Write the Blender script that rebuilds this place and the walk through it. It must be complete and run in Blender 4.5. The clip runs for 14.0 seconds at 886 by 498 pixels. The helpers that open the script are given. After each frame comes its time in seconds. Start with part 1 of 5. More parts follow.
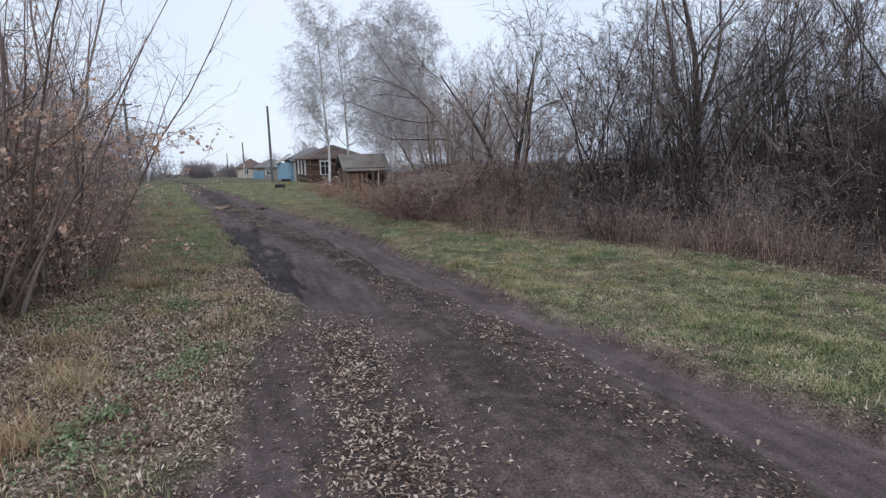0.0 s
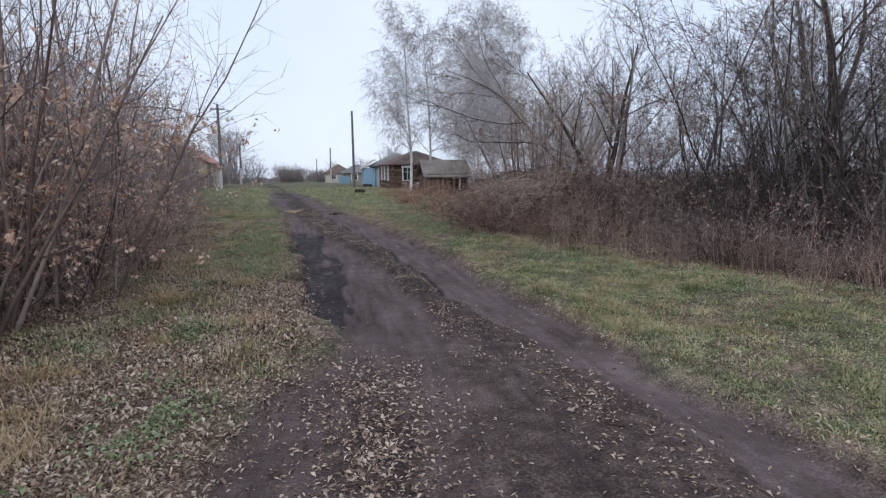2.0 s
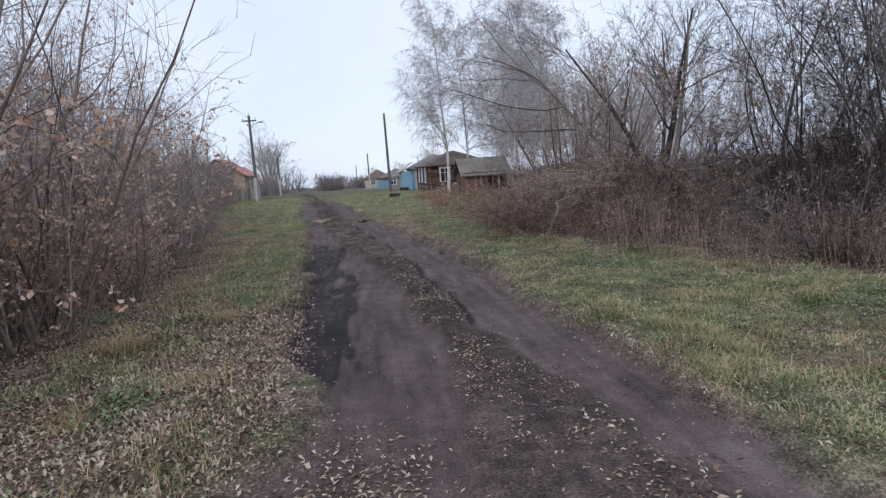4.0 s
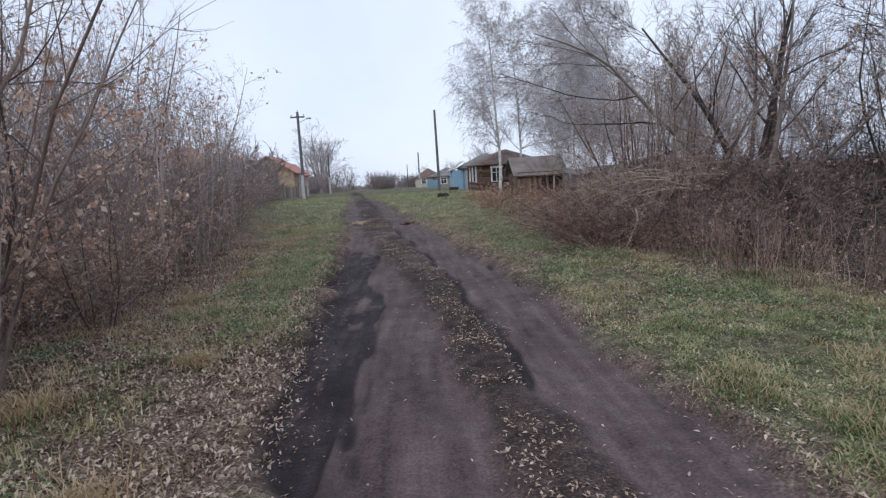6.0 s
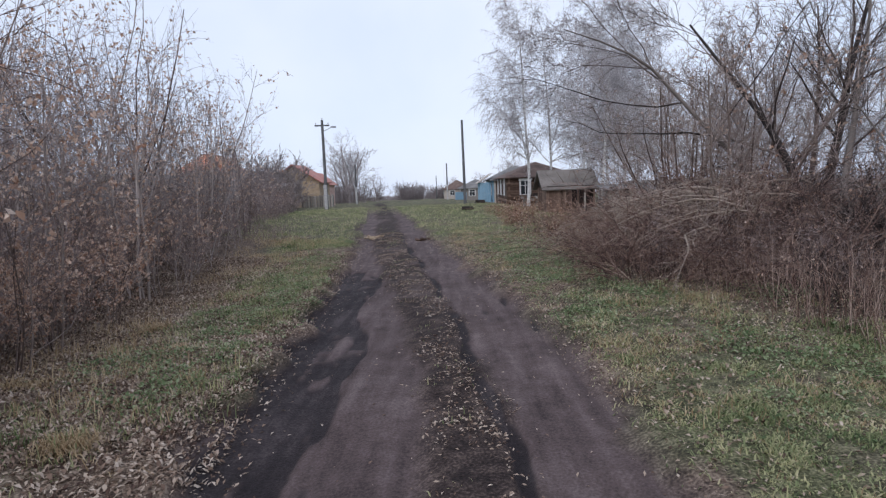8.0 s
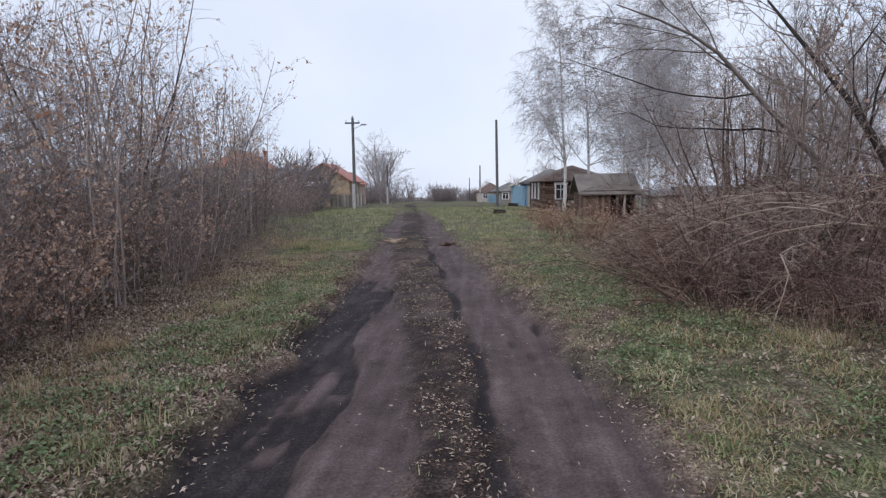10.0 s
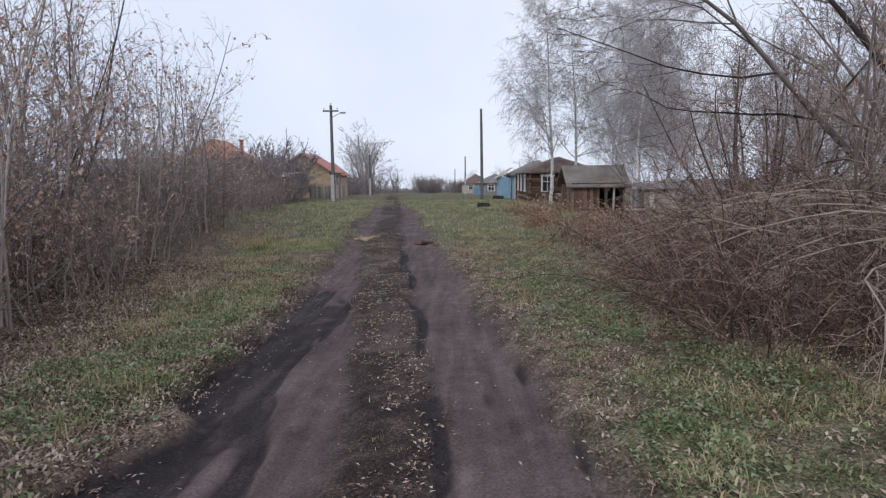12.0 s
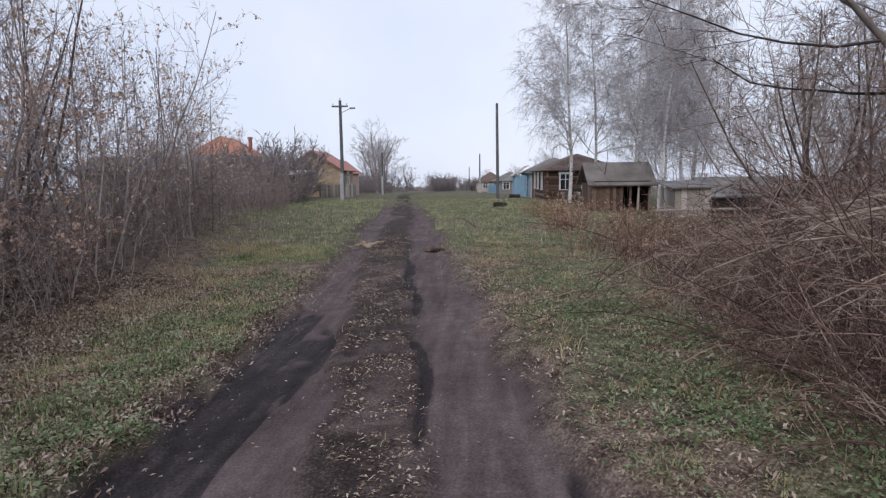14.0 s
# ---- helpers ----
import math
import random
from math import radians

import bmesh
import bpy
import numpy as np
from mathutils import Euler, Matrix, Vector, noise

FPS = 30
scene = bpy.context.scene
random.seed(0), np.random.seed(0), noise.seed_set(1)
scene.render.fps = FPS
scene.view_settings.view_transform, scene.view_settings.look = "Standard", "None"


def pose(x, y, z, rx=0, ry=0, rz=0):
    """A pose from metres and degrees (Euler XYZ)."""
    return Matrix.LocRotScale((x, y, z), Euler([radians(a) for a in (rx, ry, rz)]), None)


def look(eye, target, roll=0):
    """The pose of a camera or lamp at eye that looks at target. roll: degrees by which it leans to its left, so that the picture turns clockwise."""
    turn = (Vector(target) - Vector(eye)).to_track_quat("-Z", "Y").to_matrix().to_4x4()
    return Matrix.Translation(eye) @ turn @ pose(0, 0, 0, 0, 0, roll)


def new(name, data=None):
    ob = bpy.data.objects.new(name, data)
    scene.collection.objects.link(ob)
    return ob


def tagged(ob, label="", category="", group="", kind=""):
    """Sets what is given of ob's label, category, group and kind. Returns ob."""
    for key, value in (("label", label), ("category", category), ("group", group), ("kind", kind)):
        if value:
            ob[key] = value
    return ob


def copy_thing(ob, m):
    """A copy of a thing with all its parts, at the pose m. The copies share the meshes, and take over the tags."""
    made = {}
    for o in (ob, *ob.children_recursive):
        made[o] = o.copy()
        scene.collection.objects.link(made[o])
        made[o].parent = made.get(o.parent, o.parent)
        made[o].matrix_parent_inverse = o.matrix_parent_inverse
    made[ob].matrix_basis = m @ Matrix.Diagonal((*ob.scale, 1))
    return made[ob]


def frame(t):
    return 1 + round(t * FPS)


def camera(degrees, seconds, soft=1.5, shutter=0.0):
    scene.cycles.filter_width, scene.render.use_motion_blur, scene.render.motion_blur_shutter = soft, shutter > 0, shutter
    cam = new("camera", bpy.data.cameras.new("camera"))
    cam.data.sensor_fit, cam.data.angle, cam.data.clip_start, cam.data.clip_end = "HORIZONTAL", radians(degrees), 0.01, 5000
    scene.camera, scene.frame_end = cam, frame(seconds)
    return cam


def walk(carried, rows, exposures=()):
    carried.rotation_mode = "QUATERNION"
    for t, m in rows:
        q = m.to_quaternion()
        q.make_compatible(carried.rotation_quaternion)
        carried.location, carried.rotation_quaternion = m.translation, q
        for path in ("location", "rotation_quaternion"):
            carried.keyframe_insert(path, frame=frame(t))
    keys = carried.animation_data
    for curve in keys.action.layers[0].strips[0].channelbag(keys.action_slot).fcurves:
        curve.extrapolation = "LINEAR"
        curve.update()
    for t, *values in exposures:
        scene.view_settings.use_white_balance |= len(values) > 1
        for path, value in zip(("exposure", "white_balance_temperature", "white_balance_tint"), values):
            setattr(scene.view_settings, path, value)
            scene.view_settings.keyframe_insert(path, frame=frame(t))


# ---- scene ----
cam = camera(75.0, 14.0, soft=1.3)
PATH = [
    (0, (0.533, -0.407, 1.702), (1.226, 1.443, 1.39), -1.1),
    (0.5, (0.702, -0.161, 1.654), (1.374, 1.698, 1.352), -0.9),
    (1, (0.8, 0.248, 1.669), (1.437, 2.121, 1.381), -0.5),
    (1.5, (0.958, 0.644, 1.613), (1.497, 2.55, 1.332), -0.1),
    (2, (1.127, 1.051, 1.601), (1.551, 2.986, 1.319), -0.3),
    (2.5, (1.184, 1.458, 1.59), (1.555, 3.402, 1.302), -1.3),
    (3, (1.29, 1.785, 1.583), (1.643, 3.731, 1.283), -2.6),
    (3.2, (1.383, 1.927, 1.561), (1.718, 3.878, 1.272), -3.1),
    (5.3, (1.861, 3.844, 1.47), (2.019, 5.82, 1.204), -3.5),
    (5.5, (1.883, 3.985, 1.456), (2.016, 5.963, 1.19), -3.5),
    (6, (1.926, 4.395, 1.47), (2.027, 6.375, 1.204), -3.3),
    (6.5, (2.063, 4.765, 1.462), (2.136, 6.745, 1.195), -3.5),
    (7, (2.169, 5.052, 1.475), (2.195, 7.035, 1.218), -3.6),
    (7.5, (2.206, 5.446, 1.485), (2.224, 7.431, 1.246), -2.7),
    (8, (2.299, 5.795, 1.476), (2.303, 7.782, 1.254), -2.2),
    (8.5, (2.405, 6.129, 1.467), (2.36, 8.118, 1.265), -2.1),
    (8.7, (2.422, 6.257, 1.449), (2.359, 8.245, 1.244), -2.1),
    (10.8, (2.446, 7.773, 1.412), (2.331, 9.758, 1.195), -0.6),
    (11, (2.465, 7.908, 1.435), (2.379, 9.894, 1.21), -0.6),
    (11.5, (2.564, 8.344, 1.42), (2.506, 10.329, 1.178), -0.7),
    (12, (2.586, 8.67, 1.444), (2.528, 10.654, 1.202), -0.6),
    (12.5, (2.57, 9.098, 1.454), (2.523, 11.083, 1.21), -0.2),
    (13, (2.563, 9.496, 1.435), (2.518, 11.481, 1.191), -0.1),
    (13.5, (2.575, 9.924, 1.46), (2.485, 11.907, 1.218), -0.4),
    (14, (2.566, 10.287, 1.441), (2.459, 12.269, 1.193), -0.7),
]
walk(cam, [(t, look(eye, target, roll)) for t, eye, target, roll in PATH], [(0, 0.16, 6200, 11), (6, 0.16, 6180, 13), (8.5, 0.12, 6200, 14), (11, 0.10, 6400, 14), (14, 0.10, 6420, 15)])

# ---- world and sun: an even overcast ----
SUN_DIR = (35.0, 200.0)  # elevation, rotation in degrees
world = bpy.data.worlds.new("overcast")
scene.world = world
world.use_nodes = True
_n, _l = world.node_tree.nodes, world.node_tree.links
_bg = _n["Background"]
_sky = _n.new("ShaderNodeTexSky")
_sky.sky_type, _sky.sun_disc = "NISHITA", False
_sky.sun_elevation, _sky.sun_rotation = radians(SUN_DIR[0]), radians(SUN_DIR[1])
_scale = _n.new("ShaderNodeVectorMath")
_scale.operation = "SCALE"
_scale.inputs["Scale"].default_value = 0.10
_l.new(_sky.outputs["Color"], _scale.inputs[0])
_cloud = _n.new("ShaderNodeTexNoise")
_cloud.inputs["Scale"].default_value, _cloud.inputs["Detail"].default_value = 1.6, 5.0
_geo = _n.new("ShaderNodeTexCoord")
_l.new(_geo.outputs["Generated"], _cloud.inputs["Vector"])
_ramp = _n.new("ShaderNodeValToRGB")
_ramp.color_ramp.elements[0].position, _ramp.color_ramp.elements[0].color = 0.3, (0.60, 0.71, 0.90, 1)
_ramp.color_ramp.elements[1].position, _ramp.color_ramp.elements[1].color = 0.72, (0.88, 0.93, 1.0, 1)
_l.new(_cloud.outputs["Fac"], _ramp.inputs["Fac"])
_mix = _n.new("ShaderNodeMix")
_mix.data_type = "RGBA"
_mix.inputs["Factor"].default_value = 0.90
_l.new(_scale.outputs[0], _mix.inputs["A"])
_l.new(_ramp.outputs["Color"], _mix.inputs["B"])
_l.new(_mix.outputs["Result"], _bg.inputs["Color"])
_bg.inputs["Strength"].default_value = 1.0

sun = new("sun", bpy.data.lights.new("sun", "SUN"))
sun.data.energy, sun.data.angle, sun.data.color = 1.2, radians(40), (1.0, 0.98, 0.97)
sun.matrix_world = pose(0, 0, 30, 90 - SUN_DIR[0], 0, 180 - SUN_DIR[1])


# ---- materials ----
def nodes_of(name):
    m = bpy.data.materials.new(name)
    m.use_nodes = True
    nt = m.node_tree
    return m, nt, nt.nodes["Principled BSDF"]


def ramp_node(nt, stops):
    r = nt.nodes.new("ShaderNodeValToRGB")
    e = r.color_ramp.elements
    while len(e) < len(stops):
        e.new(0.5)
    for k, (p, c) in enumerate(stops):
        e[k].position, e[k].color = p, (*c, 1)
    return r


def noise_node(nt, scale, detail=4.0, coord="Object", stretch=None):
    tc = nt.nodes.new("ShaderNodeTexCoord")
    n = nt.nodes.new("ShaderNodeTexNoise")
    n.inputs["Scale"].default_value, n.inputs["Detail"].default_value = scale, detail
    if stretch:
        mp = nt.nodes.new("ShaderNodeMapping")
        mp.inputs["Scale"].default_value = stretch
        nt.links.new(tc.outputs[coord], mp.inputs["Vector"])
        nt.links.new(mp.outputs["Vector"], n.inputs["Vector"])
    else:
        nt.links.new(tc.outputs[coord], n.inputs["Vector"])
    return n


def mixc(nt, fac, a, b, mode="MIX"):
    m = nt.nodes.new("ShaderNodeMix")
    m.data_type, m.blend_type = "RGBA", mode
    for key, v in (("Factor", fac), ("A", a), ("B", b)):
        if hasattr(v, "is_output"):
            nt.links.new(v, m.inputs[key])
        elif key == "Factor":
            m.inputs[key].default_value = v
        else:
            m.inputs[key].default_value = (*v, 1)
    return m.outputs["Result"]


def surface(name, stops, scale=6.0, rough=0.85, bump=0.3, fine=40.0, stretch=None, random_by="", dist=0.01, spec=0.15):
    """Two scales of noise between colours, with fine relief."""
    m, nt, b = nodes_of(name)
    big, small = noise_node(nt, scale, 5, stretch=stretch), noise_node(nt, fine, 6, stretch=stretch)
    add = nt.nodes.new("ShaderNodeMath")
    add.operation = "MULTIPLY_ADD"
    nt.links.new(small.outputs["Fac"], add.inputs[0])
    add.inputs[1].default_value = 0.6
    half = nt.nodes.new("ShaderNodeMath")
    half.operation = "MULTIPLY_ADD"
    nt.links.new(big.outputs["Fac"], half.inputs[0])
    half.inputs[1].default_value, half.inputs[2].default_value = 1.0, -0.3
    nt.links.new(half.outputs[0], add.inputs[2])
    value = add.outputs[0]
    if random_by:
        if random_by == "island":
            src = nt.nodes.new("ShaderNodeNewGeometry").outputs["Random Per Island"]
        else:
            src = nt.nodes.new("ShaderNodeObjectInfo").outputs["Random"]
        mx = nt.nodes.new("ShaderNodeMath")
        mx.operation = "MULTIPLY_ADD"
        nt.links.new(src, mx.inputs[0])
        mx.inputs[1].default_value = 0.7
        sc = nt.nodes.new("ShaderNodeMath")
        sc.operation = "MULTIPLY_ADD"
        nt.links.new(value, sc.inputs[0])
        sc.inputs[1].default_value, sc.inputs[2].default_value = 0.5, -0.1
        nt.links.new(sc.outputs[0], mx.inputs[2])
        value = mx.outputs[0]
    r = ramp_node(nt, stops)
    nt.links.new(value, r.inputs["Fac"])
    nt.links.new(r.outputs["Color"], b.inputs["Base Color"])
    b.inputs["Roughness"].default_value = rough
    b.inputs["Specular IOR Level"].default_value = spec
    if bump:
        bp = nt.nodes.new("ShaderNodeBump")
        bp.inputs["Strength"].default_value, bp.inputs["Distance"].default_value = bump, dist
        nt.links.new(small.outputs["Fac"], bp.inputs["Height"])
        nt.links.new(bp.outputs["Normal"], b.inputs["Normal"])
    return m


def leafy(name, stops, rough=0.7, through_light=0.38, patch=0.7, single=0.75):
    """Thin blades and leaves, coloured one by one, letting a little light through."""
    m, nt, b = nodes_of(name)
    g = nt.nodes.new("ShaderNodeNewGeometry")
    n = noise_node(nt, 2.2, 4)
    mx = nt.nodes.new("ShaderNodeMath")
    mx.operation = "MULTIPLY_ADD"
    nt.links.new(g.outputs["Random Per Island"], mx.inputs[0])
    mx.inputs[1].default_value = single
    sc = nt.nodes.new("ShaderNodeMath")
    sc.operation = "MULTIPLY_ADD"
    nt.links.new(n.outputs["Fac"], sc.inputs[0])
    sc.inputs[1].default_value, sc.inputs[2].default_value = patch, 0.5 - single / 2 - patch / 2
    nt.links.new(sc.outputs[0], mx.inputs[2])
    r = ramp_node(nt, stops)
    nt.links.new(mx.outputs[0], r.inputs["Fac"])
    nt.links.new(r.outputs["Color"], b.inputs["Base Color"])
    b.inputs["Roughness"].default_value = rough
    b.inputs["Specular IOR Level"].default_value = 0.15
    t = nt.nodes.new("ShaderNodeBsdfTranslucent")
    nt.links.new(r.outputs["Color"], t.inputs["Color"])
    ms = nt.nodes.new("ShaderNodeMixShader")
    ms.inputs[0].default_value = through_light
    out = nt.nodes["Material Output"]
    nt.links.new(b.outputs[0], ms.inputs[1])
    nt.links.new(t.outputs[0], ms.inputs[2])
    nt.links.new(ms.outputs[0], out.inputs["Surface"])
    return m


def ground_material():
    """Soil, wet mud, thin turf and leaf litter, laid out by the ground's own attributes."""
    m, nt, b = nodes_of("earth")

    def attr(key):
        a = nt.nodes.new("ShaderNodeAttribute")
        a.attribute_name = key
        return a.outputs["Fac"]

    big, mid, fine = noise_node(nt, 0.9, 5), noise_node(nt, 7.0, 6), noise_node(nt, 60.0, 5)
    soil = ramp_node(nt, [(0.36, (0.038, 0.027, 0.026)), (0.5, (0.106, 0.077, 0.073)), (0.64, (0.200, 0.154, 0.147))])
    streak = noise_node(nt, 1.0, 6, stretch=(9.0, 0.9, 1.0))
    blend = mixc(nt, 0.4, big.outputs["Fac"], mid.outputs["Fac"])
    blend = mixc(nt, 0.4, blend, streak.outputs["Fac"])
    blend = mixc(nt, 0.3, blend, fine.outputs["Fac"])
    nt.links.new(blend, soil.inputs["Fac"])
    wet = ramp_node(nt, [(0.38, (0.011, 0.008, 0.009)), (0.5, (0.030, 0.023, 0.024)), (0.62, (0.085, 0.066, 0.066))])
    nt.links.new(blend, wet.inputs["Fac"])
    turf = ramp_node(nt, [(0.38, (0.024, 0.026, 0.013)), (0.5, (0.095, 0.100, 0.048)), (0.62, (0.26, 0.245, 0.14))])
    nt.links.new(mixc(nt, 0.6, mid.outputs["Fac"], fine.outputs["Fac"]), turf.inputs["Fac"])
    litter = ramp_node(nt, [(0.38, (0.036, 0.024, 0.019)), (0.5, (0.155, 0.110, 0.083)), (0.64, (0.38, 0.295, 0.22))])
    nt.links.new(mixc(nt, 0.6, mid.outputs["Fac"], fine.outputs["Fac"]), litter.inputs["Fac"])
    c = mixc(nt, attr("litter"), soil.outputs["Color"], litter.outputs["Color"])
    c = mixc(nt, attr("turf"), c, turf.outputs["Color"])
    # dark humus, deepened so that it also holds the shade under bushes
    humus_shade = ramp_node(nt, [(0.36, (0.010, 0.007, 0.007)), (0.5, (0.036, 0.025, 0.022)), (0.66, (0.13, 0.094, 0.08))])
    nt.links.new(mixc(nt, 0.6, mid.outputs["Fac"], fine.outputs["Fac"]), humus_shade.inputs["Fac"])
    c = mixc(nt, attr("humus_shade"), c, humus_shade.outputs["Color"])
    # ragged edges where the mud is churned
    ragged = mixc(nt, 1.0, mixc(nt, 0.5, mid.outputs["Fac"], streak.outputs["Fac"]), mixc(nt, 0.35, attr("wet"), fine.outputs["Fac"]), "ADD")
    rag = nt.nodes.new("ShaderNodeMapRange")
    rag.inputs["From Min"].default_value, rag.inputs["From Max"].default_value = 0.86, 1.16
    nt.links.new(ragged, rag.inputs["Value"])
    c = mixc(nt, rag.outputs["Result"], c, wet.outputs["Color"])
    nt.links.new(c, b.inputs["Base Color"])
    rr = nt.nodes.new("ShaderNodeMapRange")
    nt.links.new(rag.outputs["Result"], rr.inputs["Value"])
    rr.inputs["To Min"].default_value, rr.inputs["To Max"].default_value = 0.92, 0.82
    nt.links.new(rr.outputs["Result"], b.inputs["Roughness"])
    b.inputs["Specular IOR Level"].default_value = 0.18
    bp = nt.nodes.new("ShaderNodeBump")
    bp.inputs["Strength"].default_value, bp.inputs["Distance"].default_value = 0.9, 0.028
    nt.links.new(mixc(nt, 0.5, mid.outputs["Fac"], fine.outputs["Fac"]), bp.inputs["Height"])
    nt.links.new(bp.outputs["Normal"], b.inputs["Normal"])
    return m


EARTH = ground_material()
BARK_BROWN = surface("brown_bark", [(0.2, (0.09, 0.064, 0.055)), (0.6, (0.20, 0.15, 0.128)), (0.9, (0.32, 0.26, 0.225))], 5, 0.9, 0.6, 60, random_by="object")
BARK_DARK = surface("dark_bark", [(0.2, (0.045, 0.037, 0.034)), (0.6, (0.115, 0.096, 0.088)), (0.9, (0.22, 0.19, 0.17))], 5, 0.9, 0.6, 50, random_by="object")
BARK_GREY = surface("grey_twig_bark", [(0.2, (0.16, 0.132, 0.128)), (0.6, (0.33, 0.285, 0.275)), (0.9, (0.52, 0.47, 0.455))], 5, 0.9, 0.3, 60, random_by="island")
TWIG_TAN = surface("tan_twig_bark", [(0.2, (0.18, 0.135, 0.115)), (0.6, (0.34, 0.27, 0.235)), (0.9, (0.50, 0.43, 0.39))], 5, 0.9, 0.3, 60, random_by="island")
TWIG_WOOD = surface("brownish_twig_bark", [(0.2, (0.075, 0.058, 0.052)), (0.6, (0.20, 0.162, 0.146)), (0.9, (0.38, 0.32, 0.29))], 5, 0.9, 0.3, 60, random_by="island")
# near-black: the shade inside the wood is put into the twig colour
TWIG_SHADED = surface("shaded_twig_bark", [(0.2, (0.022, 0.017, 0.016)), (0.6, (0.058, 0.046, 0.043)), (0.9, (0.17, 0.138, 0.125))], 5, 0.9, 0.3, 60, random_by="island")
# paled for distant trees: haze is put into the twig colour
TWIG_HAZED = surface("hazed_twig_bark", [(0.2, (0.32, 0.295, 0.295)), (0.6, (0.46, 0.43, 0.43)), (0.9, (0.60, 0.57, 0.57))], 5, 0.9, 0.2, 60, random_by="island")
# softer grey-brown for the far belt and scrub, with haze mixed into it
TWIG_FAR_HAZED = surface("far_hazed_twig_bark", [(0.2, (0.16, 0.135, 0.13)), (0.6, (0.25, 0.215, 0.21)), (0.9, (0.34, 0.30, 0.295))], 5, 0.9, 0.2, 60, random_by="island")
STEM_PALE = surface("pale_stem_bark", [(0.2, (0.20, 0.16, 0.14)), (0.6, (0.36, 0.30, 0.27)), (0.9, (0.52, 0.45, 0.41))], 4, 0.85, 0.3, 50, random_by="object")
TWIG_DUSK = surface("purplish_twig_bark", [(0.2, (0.10, 0.070, 0.064)), (0.55, (0.26, 0.20, 0.185)), (0.9, (0.54, 0.45, 0.42))], 5, 0.9, 0.3, 60, random_by="island")
TWIG_RED = surface("red_twig_bark", [(0.2, (0.060, 0.038, 0.034)), (0.55, (0.17, 0.102, 0.084)), (0.9, (0.50, 0.36, 0.29))], 5, 0.9, 0.3, 60, random_by="island")
STEM_TAN = surface("tan_stem_bark", [(0.15, (0.080, 0.047, 0.039)), (0.5, (0.20, 0.128, 0.104)), (0.85, (0.44, 0.33, 0.27))], 4, 0.85, 0.3, 50, random_by="object")
STALK = surface("dry_stalk", [(0.2, (0.09, 0.052, 0.043)), (0.5, (0.26, 0.172, 0.138)), (0.9, (0.66, 0.52, 0.43))], 5, 0.9, 0.3, 60, random_by="island")
RUST_STALK = surface("rusty_stalk", [(0.2, (0.095, 0.042, 0.024)), (0.55, (0.24, 0.125, 0.075)), (0.9, (0.50, 0.33, 0.22))], 5, 0.9, 0.3, 60, random_by="island")
BARK_PALE = surface("bleached_dead_wood", [(0.2, (0.24, 0.185, 0.14)), (0.6, (0.42, 0.34, 0.28)), (0.9, (0.55, 0.48, 0.41))], 6, 0.85, 0.4, 60)
BIRCH = surface("birch_bark", [(0.30, (0.06, 0.055, 0.05)), (0.42, (0.52, 0.50, 0.48)), (0.9, (0.74, 0.72, 0.70))], 3.0, 0.7, 0.3, 14, stretch=(1, 1, 2.2))
LEAF_DRY = leafy("dry_hanging_leaf", [(0.1, (0.32, 0.17, 0.11)), (0.45, (0.56, 0.38, 0.28)), (0.75, (0.70, 0.53, 0.42)), (0.95, (0.78, 0.67, 0.58))])
LEAF_FALLEN = leafy("fallen_leaf", [(0.05, (0.060, 0.035, 0.028)), (0.35, (0.215, 0.145, 0.106)), (0.68, (0.42, 0.325, 0.25)), (0.97, (0.59, 0.49, 0.40))], 0.75, 0.1, 0.7, 0.9)
GRASS_GREEN = leafy("green_grass", [(0.05, (0.075, 0.115, 0.042)), (0.35, (0.235, 0.272, 0.13)), (0.62, (0.40, 0.40, 0.215)), (0.84, (0.54, 0.50, 0.28)), (0.98, (0.68, 0.58, 0.40))], patch=1.7, single=0.65)
GRASS_DRY = leafy("straw_grass", [(0.1, (0.25, 0.165, 0.09)), (0.5, (0.46, 0.335, 0.195)), (0.9, (0.63, 0.51, 0.34))])
WEED_GREEN = leafy("weed_leaf", [(0.1, (0.090, 0.135, 0.060)), (0.5, (0.21, 0.275, 0.13)), (0.9, (0.42, 0.46, 0.28))], rough=0.85)


# ---- helpers for meshes ----
def mesh_np(name, verts, faces, smooth=False):
    """verts: n x 3; faces: one array m x k or a list of such."""
    verts = np.asarray(verts, np.float32)
    faces = faces if isinstance(faces, list) else [faces]
    me = bpy.data.meshes.new(name)
    me.vertices.add(len(verts))
    me.vertices.foreach_set("co", verts.ravel())
    loops = np.concatenate([np.asarray(f, np.int32).ravel() for f in faces])
    sizes = np.concatenate([np.full(len(f), f.shape[1], np.int32) for f in faces])
    me.loops.add(len(loops))
    me.loops.foreach_set("vertex_index", loops)
    me.polygons.add(len(sizes))
    me.polygons.foreach_set("loop_start", np.concatenate([[0], np.cumsum(sizes)[:-1]]).astype(np.int32))
    me.polygons.foreach_set("loop_total", sizes)
    if smooth:
        me.polygons.foreach_set("use_smooth", np.ones(len(sizes), bool))
    me.update(calc_edges=True)
    return me


def obj(name, me, material, parent=None, label=""):
    ob = new(name, me)
    me.materials.append(material)
    if parent:
        ob.parent = parent
    if label:
        ob["label"] = label
    return ob


def part(name, bm, material, parent, label=""):
    me = bpy.data.meshes.new(name)
    bm.normal_update()
    bm.to_mesh(me)
    bm.free()
    return obj(name, me, material, parent, label)


